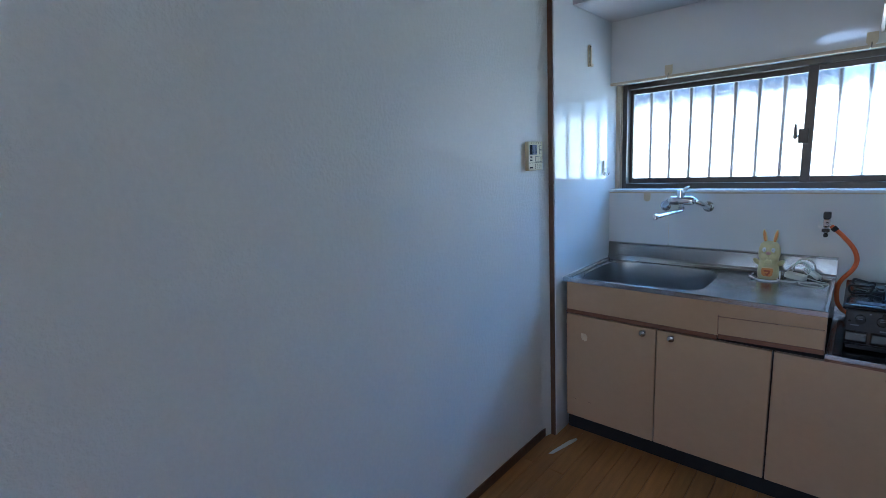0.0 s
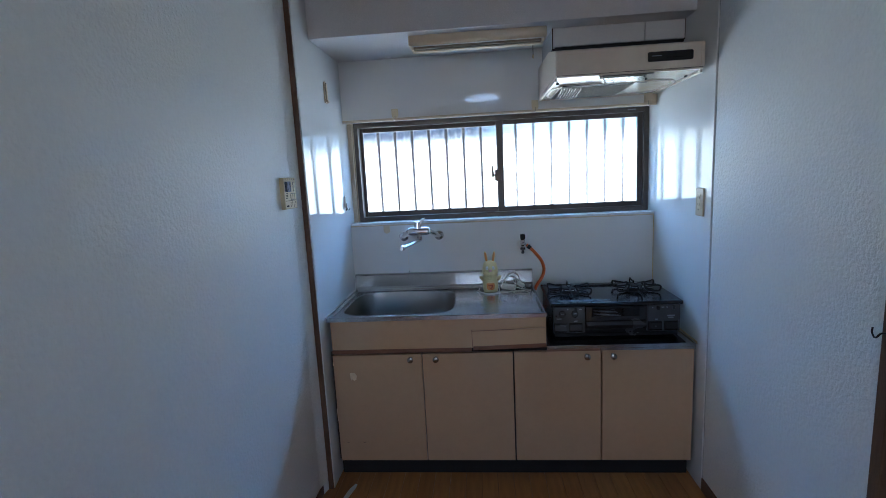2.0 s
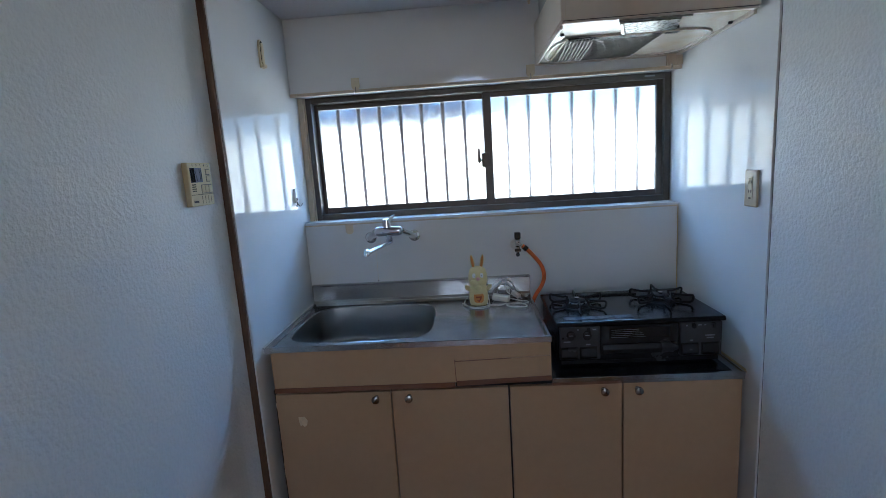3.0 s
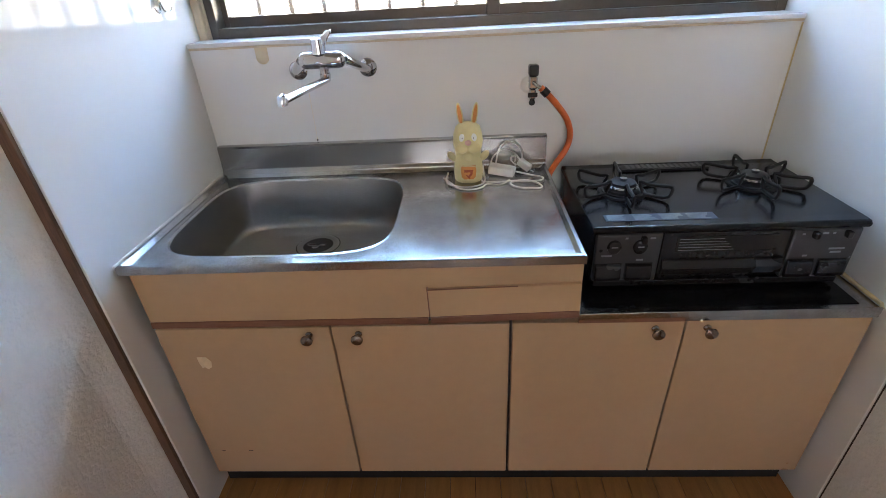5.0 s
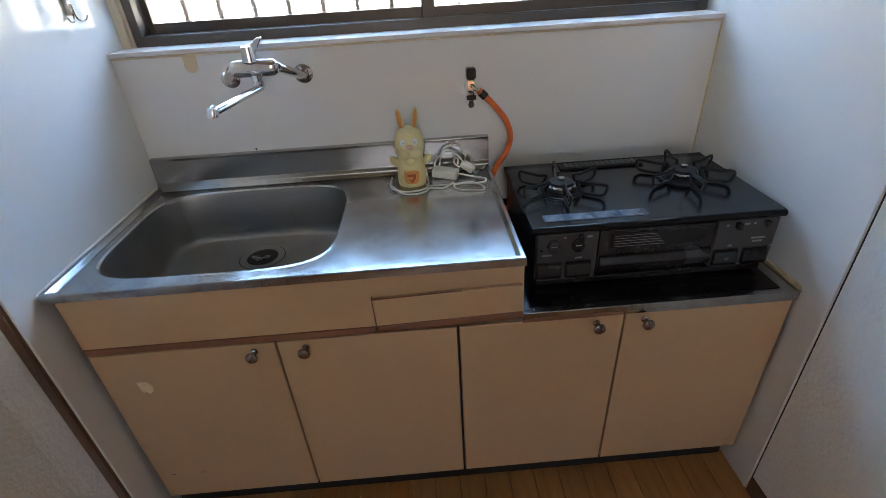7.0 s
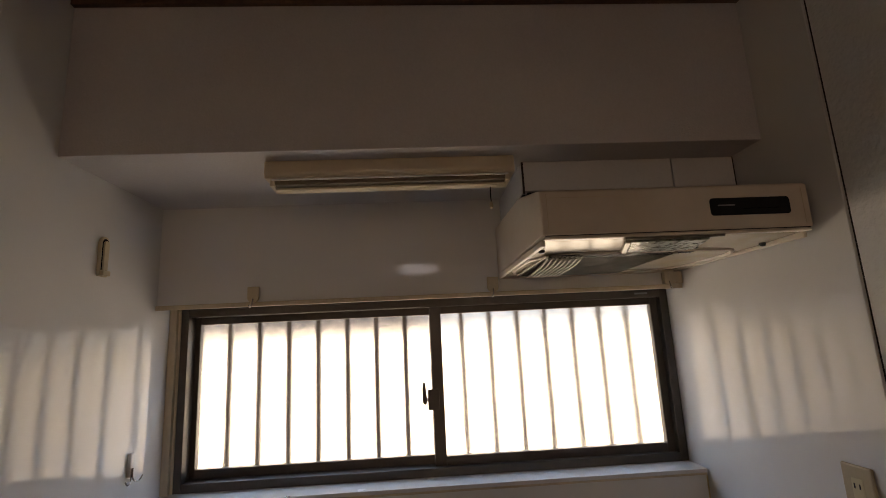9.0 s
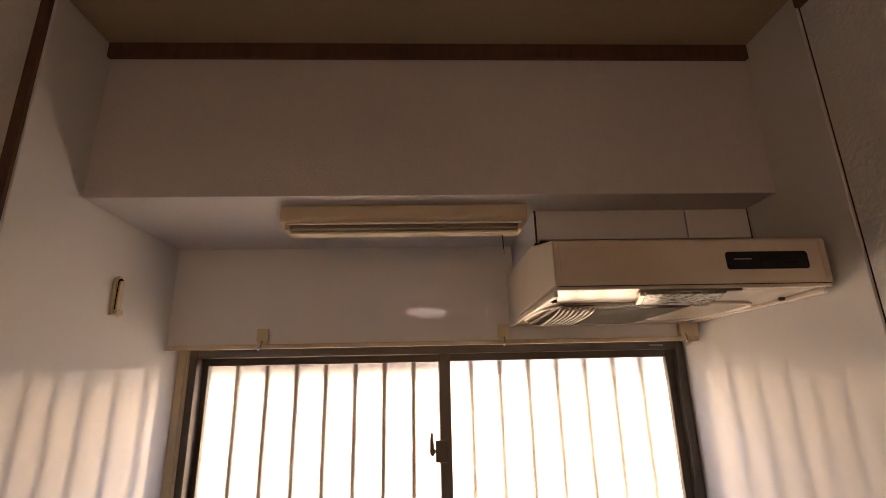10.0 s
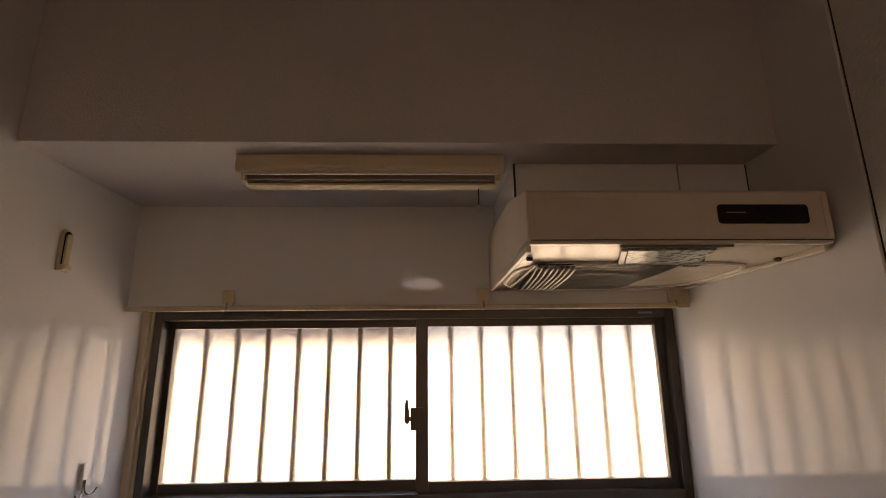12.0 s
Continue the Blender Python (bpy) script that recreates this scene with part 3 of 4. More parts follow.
for turn, reach in ((205, 0.026), (265, 0.030), (325, 0.028)):
    m = DRAIN_AT @ Matrix.Rotation(radians(turn), 4, "Z")
    part("strainer_tab", tube(B(), [m @ Vector(p) for p in ((0.006, -0.004, 0.005), (reach, -0.006, 0.011), (reach + 0.003, 0.0, 0.012), (reach, 0.006, 0.011), (0.006, 0.004, 0.005))], 0.0022, 6), CHROME, drain)
part("front_lip", boxed(X0 + 0.001, X1 - 0.001, Y0 + 0.001, Y0 + 0.012, 0.8012, 0.8019), STEEL, sink)
bm = prism(B(), [(-0.034, 0.8145), (-0.030, 0.826), (-0.022, 0.834), (-0.0195, 0.900), (-0.021, 0.907), (-0.014, 0.9085), (-0.0015, 0.9085), (-0.0015, 0.8145)], "x", -0.012, 1.0, bevel=0.0008)
part("backsplash", bm, STEEL_UP, sink, "steel upstand")
part("sealant", tube(B(), [(-0.017, -0.572, TOP + 0.001), (-0.017, -0.03, TOP + 0.001)], 0.004, 8), WHITE_PLASTIC, sink)

# ---- the low steel ledge under the stove ----
ledge = thing("stove_ledge", (1.33, -0.3, 0.63), "low stainless steel ledge under the gas stove", "worktop")
part("plate", box(boxed(1.0015, 1.655, -0.562, -0.003, 0.6365, 0.6585, bevel=0.002), 1.0005, 1.655, -0.5665, -0.5625, 0.6455, 0.662, bevel=0.0015), STEEL, ledge)
# Left half of the steel edge: its brown reflection is drawn as a coloured strip.
part("edge_strip", boxed(1.0005, 1.238, -0.5660, -0.5625, 0.6345, 0.6452, bevel=0.001), STRIP, ledge, "brown strip painted for the reflection in the steel edge")
part("edge_strip", boxed(1.2385, 1.655, -0.5645, -0.5625, 0.6345, 0.6452, bevel=0.0008), STEEL, ledge)
part("scratch_guard", boxed(1.02, 1.62, -0.545, -0.05, 0.6587, 0.6597, bevel=0.0004), BLACK_GLOSS, ledge, "glossy black sheet under the stove")
part("upstand", boxed(1.0015, 1.655, -0.010, -0.0005, 0.6588, 0.69, bevel=0.001), STEEL, ledge)
bm = tube(B(), [(1.6575, -0.560, 0.655), (1.6575, -0.555, 0.664), (1.6575, -0.30, 0.665), (1.6575, -0.02, 0.664)], 0.0048, 8)
part("sealant", bm, SEALANT, ledge, "yellowed sealant line")
structure(piece("corner_sealant", tube(B(), [(1.6600, -0.0018, 0.70), (1.6600, -0.0018, 1.18)], 0.0022, 8), SEALANT), "pale sealant bead in the corner", "trim")

# ---- the gas stove ----
stove = thing("gas_stove", (1.34, -0.28, 0.66), "black two-burner table gas stove with a fish grill", "gas stove")
SX0, SX1, SYF, SYB = 1.041, 1.622, -0.466, -0.094
STOP = 0.832
part("body", box(boxed(SX0 + 0.004, SX1 - 0.004, SYF + 0.012, SYB, 0.672, STOP - 0.016, bevel=0.004), SX0 + 0.012, SX1 - 0.012, SYF + 0.03, SYB - 0.01, 0.667, 0.672), STOVE_BLACK, stove)
for x in (SX0 + 0.05, SX1 - 0.05):
    for y in (SYF + 0.06, SYB - 0.05):
        part("foot", lathe(B(), [(0.014, 0.6598), (0.014, 0.668)], Matrix.Translation((x, y, 0)), 14), STOVE_BLACK, stove)
top = part("top_plate", prism(B(), [(SYF - 0.014, STOP - 0.016), (SYF - 0.017, STOP - 0.007), (SYF - 0.010, STOP + 0.001), (SYF + 0.02, STOP), (SYB - 0.02, STOP), (SYB + 0.004, STOP + 0.003), (SYB + 0.006, STOP - 0.014)], "x", SX0 - 0.006, SX1 + 0.008, bevel=0.003), BLACK_GLOSS, stove, "glossy black enamel top")
# rear vent
vent = part("rear_vent", boxed(1.19, 1.43, -0.152, -0.112, STOP + 0.0005, STOP + 0.006, bevel=0.002), BLACK_MATTE, top)
for k in range(14):
    part("slot", boxed(1.206 + k * 0.0151, 1.216 + k * 0.0151, -0.148, -0.116, STOP + 0.0062, STOP + 0.0085, bevel=0.0005), STOVE_GREY, vent)
# caution sticker, its lines too small to read
sticker = part("sticker", boxed(1.070, 1.318, -0.450, -0.416, STOP + 0.0006, STOP + 0.0012), LABEL_BLUE, top, "blue-grey caution sticker")
rng = random.Random(4)
for col in range(4):
    for row in range(6):
        x = 1.076 + col * 0.060
        part("print_bar", boxed(x, x + rng.uniform(0.034, 0.052), -0.4455 + row * 0.0047, -0.4435 + row * 0.0047, STOP + 0.0013, STOP + 0.0016), LABEL_GREY, sticker)


def burner(x, y, name_turn):
    at = Matrix.Translation((x, y, STOP))
    b = part("burner", lathe(B(), [(0.060, 0.0005), (0.058, 0.004), (0.045, 0.006), (0.042, 0.012), (0.034, 0.016), (0.034, 0.0235), (0.031, 0.025)], at, 32), BLACK_MATTE, stove)
    part("burner_ring", lathe(B(), [(0.0355, 0.0165), (0.037, 0.018), (0.0355, 0.0195), (0.037, 0.021), (0.0355, 0.0225), (0.0345, 0.023)], at, 32), STEEL, b, "steel burner ring")
    part("burner_cap", lathe(B(), [(0.033, 0.0252), (0.031, 0.029), (0.014, 0.031), (0.0, 0.031)], at, 28), BLACK_MATTE, b)
    part("sensor", lathe(B(), [(0.0075, 0.0312), (0.0085, 0.034), (0.0085, 0.038), (0.0, 0.039)], at, 16), CHROME, b, "steel heat sensor")
    for k in range(6):
        m = at @ Matrix.Rotation(radians(60 * k + name_turn), 4, "Z")
        path = [(0.052, 0.006), (0.080, 0.006), (0.102, 0.007), (0.112, 0.011), (0.117, 0.021), (0.1180, 0.031), (0.1155, 0.0362), (0.109, 0.0370), (0.080, 0.0345), (0.058, 0.0335), (0.047, 0.0365), (0.041, 0.0365), (0.042, 0.029), (0.049, 0.015)]
        part("grate_arm", tube(B(), [m @ Vector((r, 0, h)) for r, h in path], 0.0039, 8, closed=True, flat=1.2), BLACK_MATTE, b)
    part("grate_ring", tube(B(), [at @ Vector((0.050 * math.cos(t), 0.050 * math.sin(t), 0.0065)) for t in [2 * math.pi * k / 28 for k in range(28)]], 0.003, 8, closed=True), BLACK_MATTE, b)


burner(1.152, -0.285, 25)
burner(1.487, -0.262, 27)

# stove front: two switch panels and the grill door between them
FS = SYF - 0.008                                           # front plane
left_panel = part("switch_panel", boxed(SX0 + 0.004, SX0 + 0.150, FS - 0.006, FS + 0.0115, 0.6900, STOP - 0.017, bevel=0.004), STOVE_GREY, stove)
right_panel = part("switch_panel", boxed(SX1 - 0.150, SX1 - 0.004, FS - 0.006, FS + 0.0115, 0.6900, STOP - 0.017, bevel=0.004), STOVE_GREY, stove)
grill = part("grill_door", boxed(SX0 + 0.152, SX1 - 0.152, FS - 0.004, FS + 0.0115, 0.7060, STOP - 0.018, bevel=0.003), STOVE_BLACK, stove, "black fish grill door")
part("grill_handle", prism(B(), [(FS - 0.0045, 0.7480), (FS - 0.012, 0.7450), (FS - 0.017, 0.7280), (FS - 0.014, 0.7100), (FS - 0.0045, 0.7080)], "x", SX0 + 0.156, SX1 - 0.156, bevel=0.002), STOVE_BLACK, grill)
part("grill_window", boxed(SX0 + 0.182, SX1 - 0.186, FS - 0.0052, FS - 0.0042, 0.7660, 0.8040, bevel=0.0003), GRILL_GLASS, grill, "smoked glass grill window")
for k in range(5):
    part("window_line", boxed(SX0 + 0.188, SX0 + 0.31 - 0.006 * k, FS - 0.0056, FS - 0.0053, 0.7690 + 0.007 * k, 0.7702 + 0.007 * k), LABEL_GREY, grill)
part("lower_skirt", boxed(SX0 + 0.010, SX1 - 0.010, FS + 0.004, FS + 0.0115, 0.668, 0.6835, bevel=0.002), STOVE_BLACK, stove)
for panel, xs in ((left_panel, (SX0 + 0.036, SX0 + 0.106)), (right_panel, (SX1 - 0.117, SX1 - 0.046))):
    for x in xs:
        part("button_gap", boxed(x - 0.0312, x + 0.0312, FS - 0.0066, FS - 0.0058, 0.6945, 0.7400), BLACK_MATTE, panel)
        part("push_button", prism(B(), [(FS - 0.0062, 0.7380), (FS - 0.014, 0.7340), (FS - 0.018, 0.7060), (FS - 0.014, 0.6960), (FS - 0.0062, 0.6960)], "x", x - 0.029, x + 0.029, bevel=0.002), STOVE_BLACK, panel)
for k, (w, z) in enumerate(((0.030, 0.7260), (0.022, 0.7180), (0.026, 0.7080))):
    part("print_bar", boxed(SX0 + 0.036 - w / 2, SX0 + 0.036 + w / 2, FS - 0.0178 + 0.0035 * (z - 0.70) / 0.02, FS - 0.0160 + 0.0035 * (z - 0.70) / 0.02, z - 0.0018 - (k > 0) * -0.0006, z + 0.0022), LABEL_GREY, left_panel)
for x, z in ((SX0 + 0.044, 0.7830), (SX0 + 0.102, 0.7830)):
    part("round_switch", lathe(B(), [(0.0155, 0.0), (0.0155, 0.004), (0.013, 0.006), (0.0, 0.0062)], Matrix.Translation((x, FS - 0.0062, z)) @ FACING, 20, sy=1.15), STOVE_BLACK, left_panel)
    part("print_bar", boxed(x - 0.007, x + 0.007, FS - 0.0132, FS - 0.0125, z + 0.001, z + 0.0035), LABEL_GREY, left_panel)
part("igniter_dot", lathe(B(), [(0.004, 0), (0.0035, 0.001), (0, 0.001)], Matrix.Translation((SX0 + 0.016, FS - 0.0062, 0.7740)) @ FACING, 12), STOVE_BLACK, left_panel)
for x, panel in ((SX0 + 0.106, left_panel), (SX1 - 0.106, right_panel), (SX1 - 0.038, right_panel)):
    part("flame_lever", boxed(x - 0.006, x + 0.006, FS - 0.021, FS - 0.0062, 0.7960, 0.8125, bevel=0.003), STOVE_BLACK, panel)
for dx, z, w, panel, s in ((0.070, 0.8050, 0.006, left_panel, 0), (0.128, 0.8040, 0.012, left_panel, 0), (0.106, 0.7480, 0.016, left_panel, 0), (0.030, 0.7600, 0.024, left_panel, 0),
                           (-0.128, 0.8035, 0.006, right_panel, 1), (-0.082, 0.8045, 0.012, right_panel, 1), (-0.064, 0.8045, 0.006, right_panel, 1), (-0.110, 0.7480, 0.010, right_panel, 1), (-0.046, 0.7650, 0.034, right_panel, 1), (-0.046, 0.7560, 0.024, right_panel, 1), (-0.010, 0.7410, 0.003, right_panel, 1)):
    x = (SX1 if s else SX0) + dx
    part("print_bar", boxed(x - w / 2, x + w / 2, FS - 0.0068, FS - 0.0062, z - 0.0022, z + 0.0022), LABEL_GREY, panel)

# ---- faucet ----
faucet = thing("faucet", (0.384, -0.05, 1.12), "chrome wall-mounted single-lever mixer faucet", "faucet")
FYB = -0.095
body_x = (0.3195, 0.3210, 0.3255, 0.3320, 0.3400, 0.4260, 0.4340, 0.4405, 0.4450, 0.4465)
part("mixer_body", tube(B(), [(x, FYB, 1.155) for x in body_x], [0.004, 0.0085, 0.0125, 0.0150, 0.0160, 0.0160, 0.0150, 0.0125, 0.0085, 0.004], 28, flat=1.36), CHROME, faucet)
for x0, x1 in ((0.283, 0.326), (0.484, 0.440)):
    leg = part("supply_leg", tube(B(), [(x0, -0.008, 1.118), (x0, -0.022, 1.1185), (x0 + (x1 - x0) * 0.12, -0.032, 1.122), (x0 + (x1 - x0) * 0.5, -0.060, 1.137), (x1, FYB + 0.006, 1.154)], [0.0125, 0.0130, 0.0140, 0.0150, 0.0155], 18, flat=0.8), CHROME, faucet)
    part("wall_flange", lathe(B(), [(0.026, 0.0), (0.026, 0.003), (0.022, 0.008), (0.013, 0.011), (0.0125, 0.014)], Matrix.Translation((x0, -0.0005, 1.118)) @ FACING, 28), CHROME, leg)
part("neck", lathe(B(), [(0.0135, 1.108), (0.0145, 1.110), (0.0145, 1.122), (0.0125, 1.124), (0.0125, 1.140)], Matrix.Translation((0.386, FYB - 0.006, 0)), 22), CHROME, faucet)
sp = part("spout", tube(B(), smooth_path([(0.390, FYB - 0.004, 1.109), (0.382, FYB - 0.018, 1.106), (0.362, FYB - 0.060, 1.101), (0.330, FYB - 0.135, 1.093), (0.317, FYB - 0.165, 1.090)], 5), 0.0115, 16, flat=0.8), CHROME, faucet)
part("spout_tip", tube(B(), [(0.320, FYB - 0.160, 1.099), (0.3175, FYB - 0.166, 1.096), (0.316, FYB - 0.170, 1.083), (0.316, FYB - 0.170, 1.080)], [0.009, 0.0130, 0.0130, 0.0120], 18), CHROME, sp)
part("cartridge", lathe(B(), [(0.0200, 1.172), (0.0195, 1.178), (0.0178, 1.200), (0.0168, 1.208), (0.010, 1.2115), (0, 1.2115)], Matrix.Translation((0.378, FYB, 0)), 24), CHROME, faucet)
part("lever", prism(B(), [(0.384, 1.206), (0.392, 1.212), (0.400, 1.222), (0.410, 1.228), (0.418, 1.228), (0.418, 1.222), (0.411, 1.219), (0.403, 1.208), (0.397, 1.192), (0.392, 1.190)], "y", FYB - 0.009, FYB + 0.007, bevel=0.002), CHROME, faucet, "chrome lever handle")

structure(piece("panel_screw", lathe(B(), [(0.0028, 0), (0.0028, 0.0012), (0.0015, 0.002), (0, 0.002)], Matrix.Translation((0.3010, -0.0004, 0.9135)) @ FACING, 12), CARCASS), "small dark screw head in the wall panel", "trim")
structure(piece("panel_joint", boxed(0.3005, 0.3013, -0.0006, 0.0005, 0.910, 1.075), FADED), "thin yellowed joint line in the wall panel", "trim")

# ---- gas tap and hose ----
tap = thing("gas_tap", (0.949, -0.03, 1.06), "wall gas tap with a black cap", "gas tap")
part("wall_flange", lathe(B(), [(0.024, 0), (0.024, 0.003), (0.018, 0.008), (0.012, 0.010), (0.012, 0.025)], Matrix.Translation((0.942, -0.0005, 1.050)) @ FACING, 24), WHITE_PLASTIC, tap, "ivory wall flange")
tb = part("tap_body", box(boxed(0.937, 0.961, -0.046, -0.018, 1.046, 1.080, bevel=0.004), 0.940, 0.958, -0.044, -0.020, 1.018, 1.0455, bevel=0.004), CHROME, tap)
part("black_cap", boxed(0.936, 0.963, -0.050, -0.018, 1.0805, 1.110, bevel=0.005), STOVE_BLACK, tap, "black plastic cap")
part("tap_lever", lathe(B(), [(0.0, 0.998), (0.007, 1.001), (0.009, 1.008), (0.006, 1.016), (0.004, 1.0175)], Matrix.Translation((0.949, -0.034, 0)), 14, sy=0.6), STOVE_BLACK, tap, "black tap lever")
part("retainer", boxed(0.935, 0.962, -0.048, -0.040, 1.024, 1.0365, bevel=0.002), STOVE_BLACK, tap)
part("nozzle", tube(B(), [(0.950, -0.046, 1.064), (0.958, -0.060, 1.058), (0.972, -0.068, 1.051)], 0.005, 12), CHROME, tap)
hose = thing("gas_hose", (1.02, -0.07, 0.9), "orange rubber gas hose from tap to stove", "gas hose")
hose_path = smooth_path([(0.966, -0.066, 1.054), (0.984, -0.068, 1.038), (1.014, -0.068, 1.006), (1.046, -0.062, 0.962), (1.060, -0.056, 0.915), (1.050, -0.058, 0.872), (1.022, -0.066, 0.832), (1.008, -0.058, 0.798), (1.006, -0.046, 0.760), (1.012, -0.040, 0.715), (1.030, -0.045, 0.690), (1.048, -0.090, 0.690)], 6)
part("hose", tube(B(), hose_path, 0.0088, 14), ORANGE, hose)
part("clamp", tube(B(), [(0.9725, -0.067, 1.0487), (0.986, -0.068, 1.0355)], 0.0115, 14), STOVE_BLACK, hose, "black hose clamp")

# ---- rabbit night light: one plain figure ----
def rabbit(x, y, z):
    bm = B()
    at = Matrix.Translation((x, y, z))
    lathe(bm, [(0.036, 0.0), (0.040, 0.004), (0.0415, 0.02), (0.040, 0.045), (0.036, 0.066), (0.036, 0.074), (0.040, 0.086), (0.042, 0.098), (0.040, 0.115), (0.034, 0.132), (0.022, 0.141), (0, 0.144)], at, 32, sy=0.8)
    for s in (-1, 1):
        turn = Matrix.Rotation(radians(11 * s), 3, "Y")
        ellipsoid(bm, (x + s * 0.020, y, z + 0.157), (0.0085, 0.006, 0.030), 0, 16, turn)
        ellipsoid(bm, (x + s * 0.0205, y - 0.004, z + 0.159), (0.0055, 0.004, 0.024), 1, 14, turn)
        ellipsoid(bm, (x + s * 0.0455, y - 0.006, z + 0.062), (0.017, 0.009, 0.0095), 0, 14, Matrix.Rotation(radians(-38 * s), 3, "Y"))
        ellipsoid(bm, (x + s * 0.018, y - 0.026, z + 0.086), (0.0185, 0.012, 0.0125), 0, 16)
        ellipsoid(bm, (x + s * 0.016, y - 0.0285, z + 0.112), (0.0085, 0.004, 0.0095), 3, 14)
        ellipsoid(bm, (x + s * 0.0155, y - 0.0318, z + 0.112), (0.0016, 0.0014, 0.0016), 4, 8)
    ellipsoid(bm, (x, y - 0.0335, z + 0.101), (0.0095, 0.005, 0.0065), 2, 14)
    ellipsoid(bm, (x, y - 0.029, z + 0.066), (0.015, 0.006, 0.010), 0, 14)
    patch = [(-0.021, 0.045), (0.021, 0.045), (0.023, 0.034), (0.021, 0.018), (0.013, 0.011), (-0.013, 0.011), (-0.021, 0.018), (-0.023, 0.034)]
    prism(bm, [(x + u, z + v) for u, v in patch], "y", y - 0.0355, y - 0.024, bevel=0.0012, index=1)
    tri = [(-0.013, 0.036), (0.013, 0.036), (0.010, 0.024), (0.001, 0.015), (-0.004, 0.018), (0.004, 0.026), (0.005, 0.030), (-0.012, 0.030)]
    prism(bm, [(x + u, z + v) for u, v in tri], "y", y - 0.0365, y - 0.034, index=5)
    dash = [(-0.008, 0.0225), (-0.0055, 0.0245), (0.0045, 0.0155), (0.002, 0.0135)]
    prism(bm, [(x + u, z + v) for u, v in dash], "y", y - 0.0368, y - 0.0342, index=5)
    bmesh.ops.transform(bm, verts=bm.verts, matrix=at @ Matrix.Diagonal((1, 1, 1.19, 1)) @ at.inverted())
    ob = piece("rabbit_figure", bm, [RABBIT, RABBIT_ORANGE, RABBIT_PINK, EYE_WHITE, EYE_BLACK, RABBIT_DARK], 50)
    return tagged(ob, "cream plastic rabbit figure standing on the sink top", "figurine")


DECK = TOP - 0.005
rabbit(0.763, -0.117, DECK)

adapter = thing("power_adapter", (0.87, -0.08, DECK), "white power adapter with a tangled white cord", "adapter")
am = Matrix.Translation((0.862, -0.085, DECK + 0.0135)) @ Matrix.Rotation(radians(-16), 4, "Z") @ Matrix.Rotation(radians(6), 4, "Y")
part("adapter_body", boxed(-0.038, 0.038, -0.021, 0.021, -0.0125, 0.0125, bevel=0.005, m=am), WHITE_PLASTIC, adapter)
pm = Matrix.Translation((0.930, -0.070, DECK + 0.022)) @ Matrix.Rotation(radians(-32), 4, "Z") @ Matrix.Rotation(radians(28), 4, "Y")
plug = part("plug", boxed(-0.021, 0.021, -0.012, 0.012, -0.010, 0.010, bevel=0.004, m=pm), WHITE_PLASTIC, adapter)
for s in (-1, 1):
    part("plug_pin", boxed(0.0212, 0.036, s * 0.006 - 0.001, s * 0.006 + 0.001, -0.003, 0.003, m=pm), CHROME, plug)
R_ = 0.0026
zc = DECK + R_ + 0.0004
for pts in (
    [(0.900, -0.093, zc + 0.008), (0.945, -0.105, zc), (0.975, -0.125, zc), (0.965, -0.150, zc), (0.900, -0.150, zc), (0.880, -0.165, zc), (0.900, -0.195, zc), (0.955, -0.205, zc), (0.962, -0.180, zc), (0.930, -0.160, zc + 0.006), (0.870, -0.150, zc), (0.820, -0.150, zc), (0.800, -0.130, zc), (0.806, -0.095, zc + 0.03)],
    [(0.826, -0.075, zc + 0.010), (0.838, -0.050, zc + 0.040), (0.870, -0.040, zc + 0.060), (0.900, -0.045, zc + 0.050), (0.918, -0.058, zc + 0.030)],
    [(0.845, -0.060, zc + 0.02), (0.858, -0.036, zc + 0.062), (0.888, -0.033, zc + 0.078), (0.915, -0.036, zc + 0.066), (0.925, -0.045, zc + 0.045), (0.922, -0.062, zc + 0.028)],
    [(0.690, -0.110, zc), (0.712, -0.150, zc), (0.735, -0.190, zc), (0.770, -0.200, zc), (0.800, -0.185, zc), (0.812, -0.165, zc), (0.850, -0.170, zc), (0.880, -0.140, zc)],
    [(0.702, -0.078, zc + 0.004), (0.698, -0.120, zc), (0.706, -0.165, zc + 0.005), (0.745, -0.180, zc), (0.790, -0.172, zc), (0.808, -0.140, zc), (0.806, -0.100, zc + 0.022)],
    [(0.905, -0.075, zc + 0.02), (0.890, -0.070, zc + 0.034), (0.893, -0.066, zc + 0.046), (0.902, -0.068, zc + 0.044), (0.900, -0.074, zc + 0.030)],
):
    part("cord", tube(B(), smooth_path(pts, 6), R_, 8), WHITE_PLASTIC, adapter)

# ---- range hood ----
hood = thing("range_hood", (1.36, -0.28, 1.82), "aged cream shallow range hood above the stove", "range hood")
HX0, HX1, HY = 1.055, 1.650, -0.570
outline = [(HY, 1.833), (HY, 1.930), (HY + 0.010, 1.935), (-0.372, 1.976), (-0.012, 1.984), (-0.002, 1.978), (-0.002, 1.828), (-0.545, 1.836)]
bm = prism(B(), outline, "x", HX0, HX1, bevel=0.004)
part("canopy", bm, HOOD, hood)
part("lower_rim", boxed(HX0 + 0.004, HX1 - 0.004, HY + 0.002, HY + 0.020, 1.826, 1.8325, bevel=0.002), HOOD, hood)
for x0, x1 in ((HX0, HX0 + 0.010), (HX1 - 0.010, HX1)):
    part("side_flange", boxed(x0, x1, HY + 0.021, -0.004, 1.814, 1.829, bevel=0.003), HOOD, hood)
part("rear_flange", boxed(HX0 + 0.011, HX1 - 0.011, -0.014, -0.002, 1.814, 1.827, bevel=0.003), HOOD, hood)
